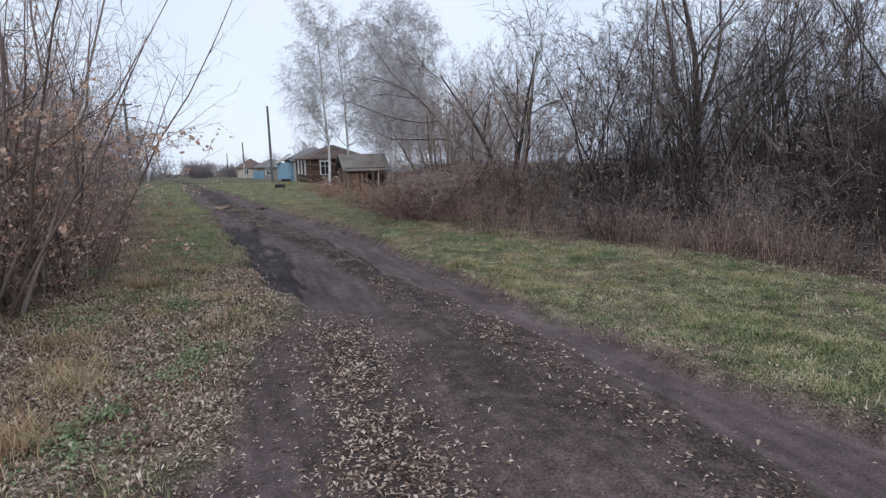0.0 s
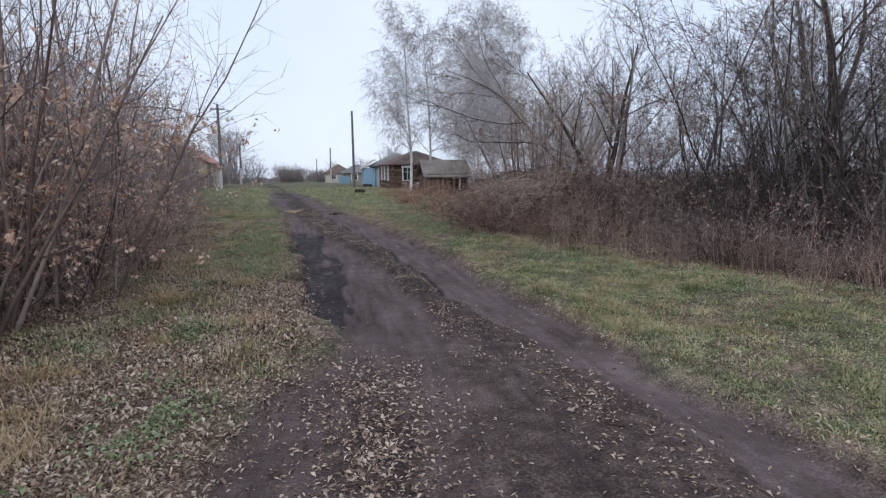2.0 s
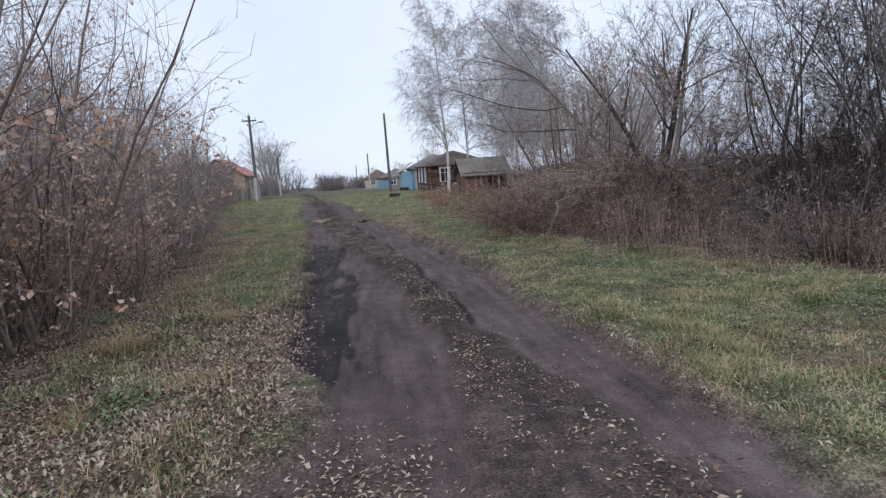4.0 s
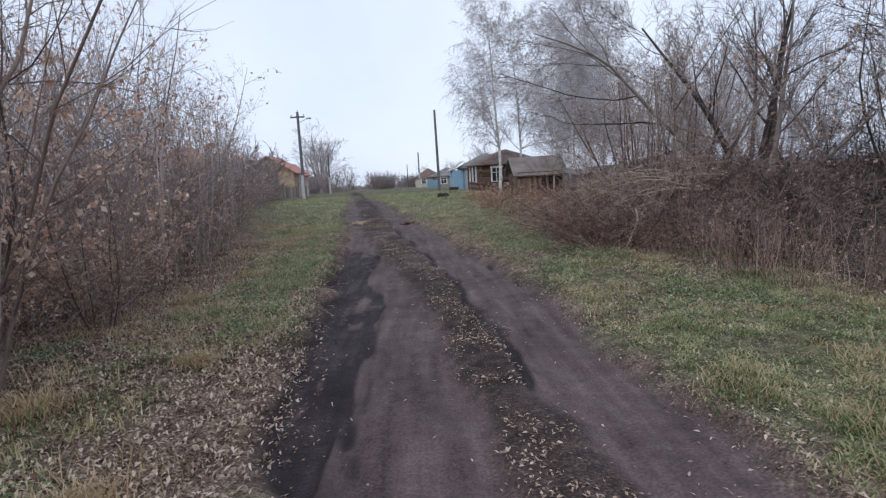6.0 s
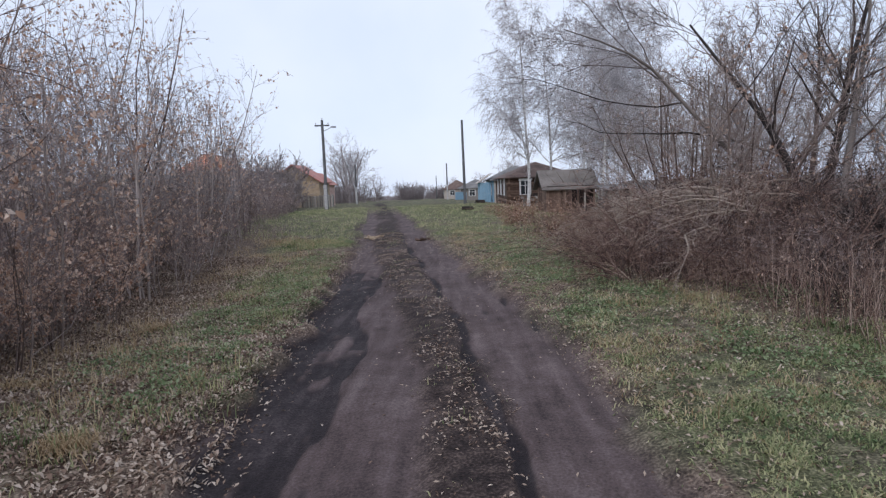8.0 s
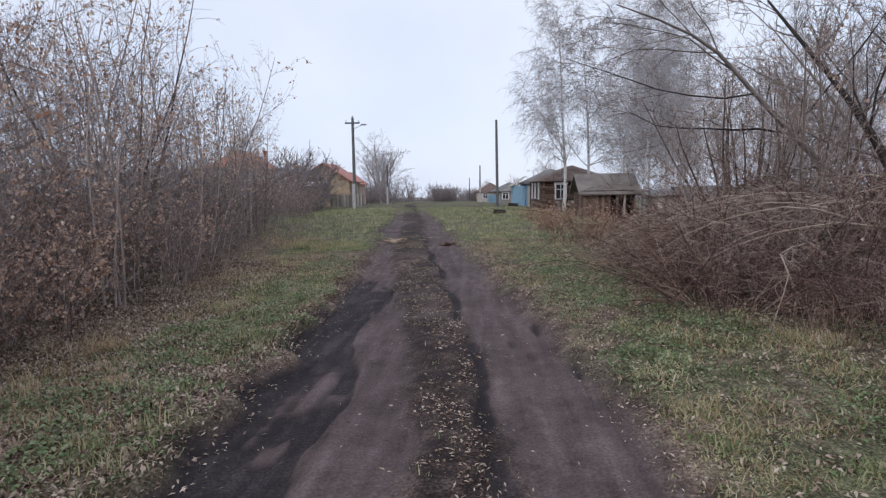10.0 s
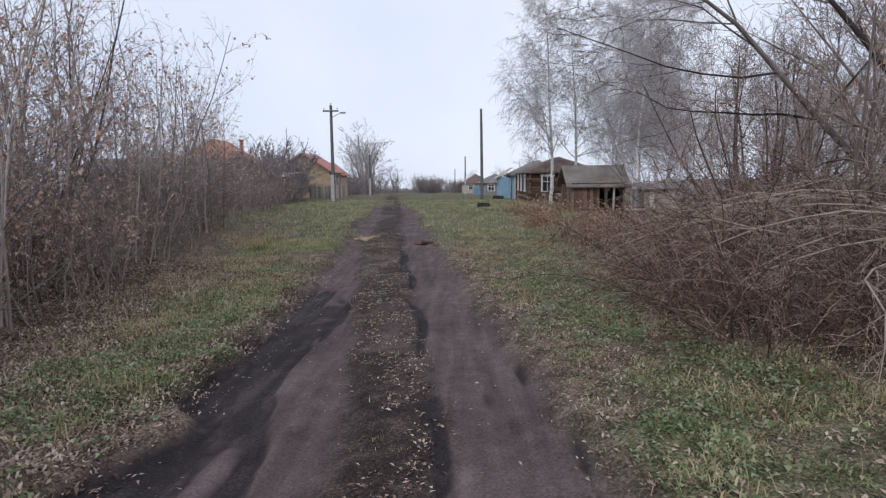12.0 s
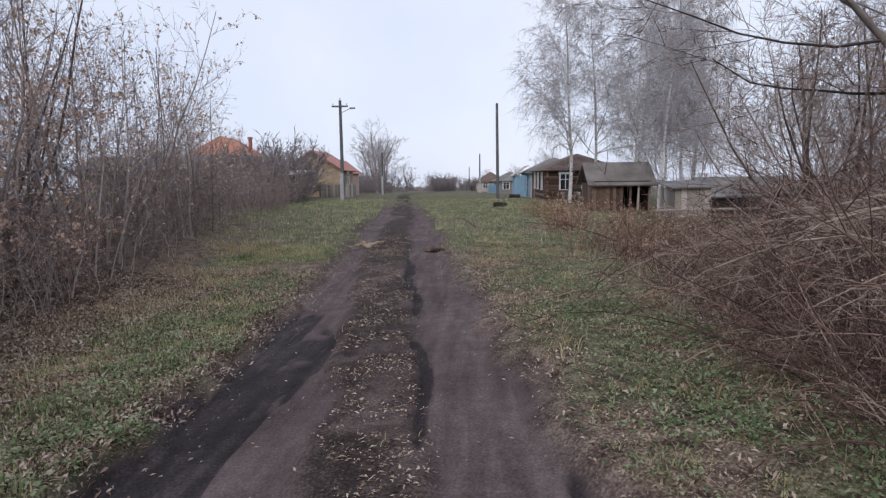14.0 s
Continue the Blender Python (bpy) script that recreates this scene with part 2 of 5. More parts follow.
def box(bm, x0, y0, z0, x1, y1, z1, bevel=0.0):
    made = bmesh.ops.create_cube(bm, size=1.0, matrix=Matrix.LocRotScale(((x0 + x1) / 2, (y0 + y1) / 2, (z0 + z1) / 2), None, (x1 - x0, y1 - y0, z1 - z0)))
    if bevel:
        es = {e for v in made["verts"] for e in v.link_edges}
        bmesh.ops.bevel(bm, geom=list(es), offset=bevel, segments=1, affect="EDGES")
    return bm


def rod(bm, a, b, r0, r1, sides=8):
    a, b = Vector(a), Vector(b)
    d = b - a
    m = Matrix.Translation((a + b) / 2) @ d.to_track_quat("Z", "Y").to_matrix().to_4x4()
    bmesh.ops.create_cone(bm, cap_ends=True, segments=sides, radius1=r0, radius2=r1, depth=d.length, matrix=m)
    return bm


def slab(bm, pts, thick):
    """A plane polygon given thickness downwards along its normal."""
    vs = [Vector(p) for p in pts]
    n = (vs[1] - vs[0]).cross(vs[2] - vs[0]).normalized()
    top, low = [bm.verts.new(v) for v in vs], [bm.verts.new(v - n * thick) for v in vs]
    bm.faces.new(top)
    bm.faces.new(low[::-1])
    for i in range(len(vs)):
        j = (i + 1) % len(vs)
        bm.faces.new((top[i], low[i], low[j], top[j]))
    return bm


def vnoise(x, y, scale, seed):
    """Smooth value noise, 0 to 1."""
    g = np.random.RandomState(seed).rand(64, 64)
    u, v = np.asarray(x) / scale + 17.3, np.asarray(y) / scale + 9.1
    i, j = np.floor(u).astype(int), np.floor(v).astype(int)
    a, b = u - i, v - j
    a, b = a * a * (3 - 2 * a), b * b * (3 - 2 * b)
    p = lambda s, t: g[(i + s) % 64, (j + t) % 64]
    return (p(0, 0) * (1 - a) + p(1, 0) * a) * (1 - b) + (p(0, 1) * (1 - a) + p(1, 1) * a) * b


def step(x, lo, hi):
    t = np.clip((np.asarray(x, float) - lo) / (hi - lo), 0, 1)
    return t * t * (3 - 2 * t)


# ---- the lie of the land: the track's four wheel-rut edges along y ----
ALONG = [-6, 0, 2.5, 4, 6, 8, 10, 12.5, 15.5, 18, 21, 25, 30, 36, 48, 70]
RUT_LL = [0.1, 0.2, 0.3, 0.5, 1.05, 1.0, 0.85, 0.6, 0.45, 0.25, 0.05, -0.35, -0.9, -1.6, -3.0, -5.6]
RUT_LR = [1.8, 1.8, 1.8, 1.9, 2.15, 2.3, 2.12, 1.78, 1.35, 0.95, 0.5, 0.15, -0.3, -1.1, -2.45, -5.0]
RUT_RL = [3.4, 3.35, 3.3, 3.25, 2.95, 2.7, 2.6, 2.4, 2.05, 1.75, 1.35, 0.95, 0.5, -0.15, -1.55, -4.2]
RUT_RR = [4.3, 4.15, 3.9, 3.8, 3.6, 3.45, 3.35, 3.15, 2.75, 2.45, 2.05, 1.65, 1.1, 0.25, -1.0, -3.6]
BUSH_L_Y = [-6, 0, 5, 7.5, 10, 12, 15, 17.5, 21, 28, 37, 45]
BUSH_L_X = [-2.6, -2.4, -2.1, -1.75, -1.45, -1.45, -1.75, -1.95, -2.4, -3.5, -4.9, -6.0]
BUSH_R_Y = [-6, 4, 5.6, 6.7, 8.9, 10.2, 11.8, 13.5, 16, 19.5, 23, 30]
BUSH_R_X = [8.0, 7.6, 7.5, 7.0, 6.3, 5.7, 5.1, 4.5, 4.35, 4.2, 4.0, 4.8]


def edge(y, xs, at=ALONG):
    return np.interp(y, at, xs)


def zones(x, y):
    """The masks of bare soil, wet mud, turf and litter."""
    wob = (vnoise(x, y, 0.45, 3) - 0.5) * 0.45 + (vnoise(x, y, 1.7, 4) - 0.5) * 0.35
    ll, lr, rl, rr = (edge(y, e) for e in (RUT_LL, RUT_LR, RUT_RL, RUT_RR))
    fade = 1 - step(y, 34, 52)
    left = step(x + wob * 0.7, ll - 0.14, ll + 0.10) * (1 - step(x + wob * 0.4, lr - 0.10, lr + 0.12))
    right = step(x + wob * 0.4, rl - 0.12, rl + 0.10) * (1 - step(x + wob * 0.5, rr - 0.10, rr + 0.14))
    whole = step(x + wob, ll - 0.15, ll + 0.1) * (1 - step(x + wob * 0.6, rr - 0.12, rr + 0.16))
    mid = whole * (1 - left) * (1 - right)
    # wet, churned strips: along the left rut's outer edge and in the groove beside the crown
    s1 = 1.4 * np.exp(-((x - ll - 0.14 - 0.10 * step(y, 9, 12) - 0.08 * np.sin(y * 0.9)) / 0.34) ** 2) * step(y, 5.6, 7.2) * (1 - step(y, 15.5, 18))
    s2 = np.exp(-((x - ll - 0.62 - 0.1 * np.sin(y * 1.7 + 1)) / 0.14) ** 2) * step(y, 8.5, 10.5) * (1 - step(y, 15, 17)) * 0.85
    s3 = np.exp(-((x - rl + 0.02 - 0.04 * np.sin(y * 2.3)) / 0.075) ** 2) * step(y, 5.5, 8) * (1 - step(y, 20, 25)) * (0.35 + 0.9 * step(vnoise(x * 0.2, y, 0.8, 15), 0.25, 0.6))
    s4 = np.exp(-((x - rl - 0.36) / 0.13) ** 2) * step(y, 10.8, 11.6) * (1 - step(y, 12.2, 13.2)) * 0.45
    s5 = np.exp(-((x - lr - 0.06) / 0.07) ** 2) * step(y, 7, 9) * (1 - step(y, 17, 21)) * 0.55
    s6 = np.exp(-((x - 2.5 - 0.06 * (y - 4)) / 0.16) ** 2) * step(y, 2.2, 3.4) * (1 - step(y, 6.2, 7.6)) * 0.5
    s7 = np.exp(-((x - edge(y, RUT_RR) + 0.05 - 0.05 * np.sin(y * 1.3)) / 0.09) ** 2) * step(y, 8.5, 10) * (1 - step(y, 14, 16)) * 0.6
    wet = step((s1 + s2 + s3 + s4 + s5 + s6 + s7) * (0.2 + 1.15 * vnoise(x * 4.0, y * 0.7, 0.3, 8) + 0.35 * vnoise(x, y, 0.09, 9)), 0.3, 0.95) * whole * fade
    return left, right, mid, whole * fade, wet


def height(x, y):
    x, y = np.asarray(x, float), np.asarray(y, float)
    left, right, mid, whole, wet = zones(x, y)
    z = (vnoise(x, y, 1.1, 11) - 0.5) * 0.07 + (vnoise(x, y, 0.28, 12) - 0.5) * 0.028
    z = z * (1 - 0.55 * whole)
    z += (1 - whole) * 0.07 * step(y, -6, 2)
    z -= 0.035 * (left + right) * (1 - step(y, 30, 45)) + 0.04 * wet
    z += 0.02 * mid * (0.4 + 1.2 * vnoise(x, y, 0.3, 14))
    z += 0.032 * (vnoise(x * 3, y * 0.5, 0.5, 13) - 0.5) * whole
    z += 0.25 * step(-x, 2.0, 5.0) * step(y, 2, 10) * (1 - step(y, 30, 45))
    z += 0.065 * np.clip(x - 2.2, -3.4, 1.6) * step(y, 9, 13) * (1 - step(y, 16, 22))  # the cross-fall of the middle stretch
    z -= 0.45 * step(x, 5, 9) * step(y, 26, 38)
    z -= 0.021 * np.clip(y - 50, 0, 1450)
    return z


def ground_z(x, y):
    return float(height(np.array([x]), np.array([y]))[0])


# ---- ground and track ----
def sheet(name, xs, ys, drop=None):
    X, Y = np.meshgrid(xs, ys)
    Z = height(X, Y)
    left, right, mid, whole, wet = zones(X, Y)
    if drop is not None:
        Z = Z - drop(X, Y)
    nx, ny = len(xs), len(ys)
    idx = np.arange(nx * ny).reshape(ny, nx)
    quads = np.stack([idx[:-1, :-1], idx[:-1, 1:], idx[1:, 1:], idx[1:, :-1]], -1).reshape(-1, 4)
    return X, Y, Z, quads, whole, wet, mid


def attributes(me, X, Y, whole, wet, mid):
    gl, gr = edge(Y, BUSH_L_X, BUSH_L_Y), edge(Y, BUSH_R_X, BUSH_R_Y)
    patch = vnoise(X, Y, 1.3, 21) * 0.6 + vnoise(X, Y, 0.4, 22) * 0.4
    rightside = step(X, edge(Y, RUT_RR) - 0.1, edge(Y, RUT_RR) + 0.5)
    turf = np.where(rightside > 0.5, (0.95 - 0.6 * step(X, gr - 0.8, gr + 0.4)) * step(patch, 0.22, 0.52), step(patch + 0.012 * (Y - 8), 0.40, 0.72) * 0.8 * step(X, gl - 0.4, gl + 0.6))
    turf = np.maximum(turf, step(Y, 24, 30) * 0.9)
    turf = turf * (1 - whole) * (0.55 + 0.6 * patch)
    litter = (1 - whole) * (1 - turf * 0.6)
    crown = np.exp(-((X - 1.25 - 0.05 * Y) / 0.42) ** 2) * (1 - step(Y, 4.5, 6.2))
    litter = np.clip(np.maximum(litter, np.maximum(mid * 0.35, crown * 0.25) * (0.3 + 0.9 * patch)), 0, 1)
    # under hedges and wood edge: humus plus painted shade
    humus_shade = np.maximum(1 - step(X + 1.0 - step(Y, 9, 12), gl - 1.0, gl + 0.2), step(X, gr + 0.2, gr + 1.2)) * (1 - step(Y, 22, 28)) * np.where(X < 0, 0.15 + 0.4 * patch, 0.75 + 0.25 * patch)
    humus_shade = np.maximum(humus_shade, np.maximum(mid * (0.6 + 0.4 * step(Y, 5, 8)), crown * 0.8 * whole) * 0.95 * step(patch, 0.1, 0.45))
    for key, v in (("turf", turf), ("litter", litter), ("wet", wet), ("humus_shade", humus_shade)):
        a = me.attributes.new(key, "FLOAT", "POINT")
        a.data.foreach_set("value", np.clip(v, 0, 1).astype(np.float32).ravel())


def spaced(stops):
    out = []
    for a, b, d in stops:
        out += list(np.arange(a, b, d))
    return np.array(out + [stops[-1][1]])


xs = spaced([(-900, -100, 80), (-100, -30, 7), (-30, -8, 1.0), (-8, -3, 0.2), (-3, 6, 0.09), (6, 12, 0.2), (12, 40, 1.0), (40, 120, 8), (120, 900, 78)])
ys = spaced([(-300, -20, 28), (-20, -4, 1.0), (-4, 0, 0.25), (0, 18, 0.08), (18, 30, 0.16), (30, 60, 0.6), (60, 140, 4), (140, 1500, 80)])
under = lambda X, Y: 0.03 * (X > edge(Y, RUT_LL) + 0.2) * (X < edge(Y, RUT_RR) - 0.2) * (Y > -5) * (Y < 48)
X, Y, Z, quads, whole, wet, mid = sheet("ground", xs, ys, under)
me = mesh_np("ground", np.stack([X, Y, Z], -1).reshape(-1, 3), quads, True)
attributes(me, X, Y, whole, wet, mid)
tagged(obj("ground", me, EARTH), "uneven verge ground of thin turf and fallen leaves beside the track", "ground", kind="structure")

us, vs = np.linspace(0, 1, 80), np.concatenate([np.arange(-5.5, 20, 0.07), np.arange(20, 49, 0.25)])
U, V = np.meshgrid(us, vs)
lo, hi = edge(V, RUT_LL) + 0.02, edge(V, RUT_RR) - 0.02
RX = lo + (hi - lo) * U
RZ = height(RX, V) + 0.004 - 0.012 * ((U < 0.001) | (U > 0.999))
left, right, mid, whole, wet = zones(RX, V)
idx = np.arange(U.size).reshape(U.shape)
quads = np.stack([idx[:-1, :-1], idx[:-1, 1:], idx[1:, 1:], idx[1:, :-1]], -1).reshape(-1, 4)
me = mesh_np("road", np.stack([RX, V, RZ], -1).reshape(-1, 3), quads, True)
attributes(me, RX, V, whole, wet, mid)
tagged(obj("road", me, EARTH), "muddy dirt track with two wheel ruts and a leaf-strewn crown", "road", kind="structure")


# ---- woody plants ----
class Habit:
    """How a plant branches, level by level."""

    def __init__(self, n, wob, lift, kids, ratio, spread, bare, thin=0.55):
        self.n, self.wob, self.lift, self.kids, self.ratio, self.spread, self.bare, self.thin = n, wob, lift, kids, ratio, spread, bare, thin


def turned(rng, d, angle):
    side = d.cross(Vector((rng.gauss(0, 1), rng.gauss(0, 1), rng.gauss(0, 1))))
    if side.length < 1e-6:
        side = Vector((1, 0, 0))
    side.normalize()
    return (d * math.cos(angle) + side * math.sin(angle)).normalized()


def branch(S, rng, p, d, length, r, level, h, tip=0.25, least=0.003):
    """Adds one branch and all that grows from it to S: rows of points, radii and level."""
    n = h.n[level]
    last = level == len(h.n) - 1
    pts, rad = [p], [r]
    S.append((pts, rad, level))
    for i in range(n):
        w = h.wob[level]
        d = Vector((d.x + rng.gauss(0, w), d.y + rng.gauss(0, w), d.z + rng.gauss(0, w) + h.lift[level])).normalized()
        q = p + d * (length / n)
        rb = r * (1 - (1 - tip) * (i + 1) / n)
        if not last and (i + 0.5) / n >= h.bare[level]:
            k = h.kids[level]
            k = int(k) + (rng.random() < k - int(k))
            for _ in range(k):
                a = radians(h.spread[level]) * rng.uniform(0.6, 1.3)
                s = p + (q - p) * rng.random()
                branch(S, rng, s, turned(rng, d, a), length * h.ratio[level] * rng.uniform(0.55, 1.2) * (1.15 - 0.6 * i / n), max(rb * h.thin, least), level + 1, h, tip, least)
        pts.append(q)
        rad.append(rb)
        p = q
    return p


def tubes(S, sides):
    """Tapered tubes with shared rings along each row of points."""
    rows = {}
    for pts, rad, *_ in S:
        rows.setdefault(len(pts), []).append((pts, rad))
    verts, faces, base = [], [], 0
    for n, group in rows.items():
        P = np.array([[tuple(q) for q in pts] for pts, _ in group], float)
        R = np.array([rad for _, rad in group], float)
        D = np.empty_like(P)
        D[:, 1:-1] = P[:, 2:] - P[:, :-2]
        D[:, 0], D[:, -1] = P[:, 1] - P[:, 0], P[:, -1] - P[:, -2]
        D /= np.linalg.norm(D, axis=2, keepdims=True) + 1e-9
        first = D[:, :1]
        ref = np.where(np.abs(first[:, :, 2:3]) < 0.8, [[[0, 0, 1.0]]], [[[1.0, 0.2, 0]]])
        U = np.cross(D, np.broadcast_to(ref, D.shape))
        U /= np.linalg.norm(U, axis=2, keepdims=True) + 1e-9
        V = np.cross(D, U)
        t = 2 * math.pi * np.arange(sides) / sides
        ring = U[:, :, None] * np.cos(t)[None, None, :, None] + V[:, :, None] * np.sin(t)[None, None, :, None]
        v = P[:, :, None] + ring * R[:, :, None, None]
        m = len(group)
        idx = base + np.arange(m * n * sides).reshape(m, n, sides)
        nxt = np.roll(idx, -1, 2)
        f = np.stack([idx[:, :-1], nxt[:, :-1], nxt[:, 1:], idx[:, 1:]], -1).reshape(-1, 4)
        verts.append(v.reshape(-1, 3))
        faces.append(f)
        base += m * n * sides
    return np.concatenate(verts), np.concatenate(faces)


def twig_mesh(name, S, sides=3):
    v, f = tubes(S, sides)
    return mesh_np(name, v, f, sides > 3)


def leaf_cards(name, places, size, rng, hang=0.7, per=3):
    """Small curled leaves: two triangles bent along the midrib, some hanging in bunches."""
    places = np.repeat(np.asarray(places, float), per, 0)
    n = len(places)
    g = np.random.RandomState(rng.randint(0, 9999))
    d = g.normal(size=(n, 3))
    d[:, 2] = d[:, 2] * (1 - hang) - hang * 1.4
    d /= np.linalg.norm(d, axis=1, keepdims=True)
    s = np.cross(d, g.normal(size=(n, 3)))
    s /= np.linalg.norm(s, axis=1, keepdims=True)
    up = np.cross(d, s)
    L = size * g.uniform(0.6, 1.3, (n, 1))
    W = L * g.uniform(0.22, 0.42, (n, 1))
    p = places + g.normal(scale=size * 0.35, size=(n, 3))
    v = np.stack([p, p + d * L * 0.5 + s * W + up * W * 0.5, p + d * L, p + d * L * 0.5 - s * W + up * W * 0.5], 1).reshape(-1, 3)
    b = np.arange(n)[:, None] * 4
    f = np.concatenate([np.concatenate([b, b + 1, b + 2], 1), np.concatenate([b, b + 2, b + 3], 1)])
    return mesh_np(name, v, f)


def plant(name, S, twig_material, trunk_material, label, category, thick=0.018, limb=9.0, leaves=0, leaf_size=0.07, rng=None, leaf_min=1, trunk_name="trunk", crown_name="crown", group="", per=3, leaf_low=0.0, leaf_high=99):
    """A plant as an empty with each trunk and main limb, its mass of twigs and the leaves still on it."""
    root = new(name)
    small = []
    for s in S:
        if s[2] == 0 and s[1][0] >= thick:
            obj(trunk_name, twig_mesh(trunk_name, [s], 7), trunk_material, root)
        elif s[1][0] >= limb:
            obj("limb", twig_mesh("limb", [s], 5), trunk_material, root)
        else:
            small.append(s)
    if small:
        obj(crown_name, twig_mesh(crown_name, small, 3), twig_material, root)["kind"] = "stuff"
    if leaves:
        cand = [q for s in small if s[2] >= leaf_min for q in s[0][1:] if leaf_low < q[2] < leaf_high]
        picks = [tuple(rng.choice(cand)) for _ in range(leaves)]
        obj("foliage", leaf_cards("foliage", picks, leaf_size, rng, per=per), LEAF_DRY, root, "curled tan dead leaves hanging on")["kind"] = "stuff"
    return tagged(root, label, category, group)


def shrub(name, seed, stems, tall, lean, h, twig, wood, label, leaves=0, r0=0.022, spread=0.35, least=0.003, **more):
    rng = random.Random(seed)
    S = []
    for _ in range(stems):
        a = rng.uniform(0, 2 * math.pi)
        o = spread * math.sqrt(rng.random())
        t = radians(rng.uniform(0.1, 1.0) * lean)
        d = Vector((math.cos(a) * math.sin(t), math.sin(a) * math.sin(t), math.cos(t)))
        branch(S, rng, Vector((math.cos(a) * o, math.sin(a) * o, -0.05)), d, tall * rng.uniform(0.6, 1.1), r0 * rng.uniform(0.6, 1.2), 0, h, 0.25, least)
    return plant(name, S, twig, wood, label, more.pop("category", "bush"), leaves=leaves, rng=rng, trunk_name=more.pop("trunk_name", "stem"), **more)


MAPLE = Habit([6, 5, 3], [0.075, 0.13, 0.18], [0.02, 0.03, 0.01], [1.9, 1.4], [0.44, 0.42], [46, 46], [0.15, 0.1], 0.5)
THICKET = Habit([6, 4, 2], [0.19, 0.2, 0.2], [0.05, 0.06, 0.03], [1.7, 1.2], [0.42, 0.45], [36, 42], [0.12, 0.1], 0.55)
SLIM = Habit([8, 5, 3], [0.10, 0.15, 0.18], [0.03, 0.07, 0.03], [2.4, 1.8], [0.33, 0.48], [40, 44], [0.2, 0.1], 0.42)
SPREAD = Habit([7, 6, 5, 3], [0.07, 0.12, 0.15, 0.18], [0.04, 0.05, 0.05, 0.03], [1.8, 1.7, 1.6], [0.55, 0.5, 0.42], [46, 44, 42], [0.3, 0.15, 0.1], 0.5)
WEEPING = Habit([12, 7, 5, 3], [0.03, 0.09, 0.13, 0.12], [0.03, 0.01, -0.07, -0.4], [3.1, 2.1, 2.2], [0.36, 0.55, 0.62], [52, 50, 48], [0.18, 0.1, 0.1], 0.42)
WEEDS = Habit([5, 2], [0.07, 0.18], [0.03, 0.02], [1.2], [0.3], [40], [0.35], 0.6)
CORE = Habit([4, 3, 1], [0.16, 0.2, 0.2], [0.02, 0.02, 0.0], [2.2, 1.8], [0.46, 0.5], [46, 50], [0.05, 0.05], 0.6)
BRUSH = Habit([7, 4, 2], [0.17, 0.2, 0.22], [-0.09, -0.06, -0.05], [1.5, 1.1], [0.45, 0.45], [40, 42], [0.1, 0.1], 0.5)



def place(proto, x, y, turn=0.0, size=1.0, tilt=0.0, sink=0.02):
    """A copy of a plant, standing on the ground."""
    m = Matrix.LocRotScale((x, y, ground_z(x, y) - sink), Euler((tilt, 0, turn)), None)
    if not proto.get("placed"):
        proto["placed"] = 1
        proto.matrix_basis = m @ Matrix.Scale(size, 4)
        return proto
    ob = copy_thing(proto, m)
    ob.scale = (size, size, size)
    return ob


def scatter(protos, rng, spots, lo, hi, tilt=0.06):
    for x, y in spots:
        s = rng.uniform(lo, hi)
        place(rng.choice(protos), x, y, rng.uniform(0, 6.28), s, rng.uniform(-tilt, tilt))


rng = random.Random(5)

# bushes and saplings along the track's left
LABEL_MAPLE = "leafless box elder bush with tan seed bunches and curled leaves"
left_tall = [shrub("maple_bush", 100 + k, 7, 4.9, 30, MAPLE, TWIG_DUSK, BARK_BROWN, LABEL_MAPLE, leaves=330, r0=0.025, leaf_size=0.05, per=4, leaf_low=0.4, leaf_high=2.3, group="bushes along the track") for k in range(4)]
left_grey = [shrub("sapling_clump", 120 + k, 4, 4.6, 26, MAPLE, BARK_GREY, STEM_PALE, "clump of bare grey saplings with a few dead leaves", leaves=130, leaf_size=0.06, leaf_low=1.4, category="sapling clump", group="saplings along the track", least=0.0045) for k in range(3)]
left_low = [shrub("low_bush", 140 + k, 16, 1.7, 44, THICKET, TWIG_DUSK, STEM_PALE, "low thicket of brown stems with withered leaves", leaves=420, leaf_size=0.048, per=4, spread=0.6, thick=0.0085, r0=0.010, leaf_low=0.1, group="undergrowth along the track") for k in range(3)]
thorn = [shrub("bare_bush", 160 + k, 12, 2.3, 36, THICKET, TWIG_DUSK, STEM_PALE, "leafless bush of tangled grey-brown twigs", leaves=50, leaf_size=0.05, spread=0.6, r0=0.012, thick=0.0095, group="bare bushes along the track", least=0.0035) for k in range(3)]


core = [shrub("dark_bush", 170 + k, 15, 1.9, 40, CORE, twig, BARK_DARK, "low dense tangle of leafless brown stems", r0=0.012, spread=0.75, thick=0.05, group="undergrowth of the hedges", least=0.0068, leaves=30, leaf_size=0.05) for k, twig in enumerate((TWIG_WOOD, TWIG_DUSK, TWIG_DUSK, TWIG_SHADED))]
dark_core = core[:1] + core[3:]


def left_spots(y0, y1, dy, back0, back1):
    out, y = [], y0
    while y < y1:
        out.append((float(edge(y, BUSH_L_X, BUSH_L_Y)) - rng.uniform(back0, back1), y + rng.uniform(-0.4, 0.4)))
        y += dy * rng.uniform(0.7, 1.3)
    return out


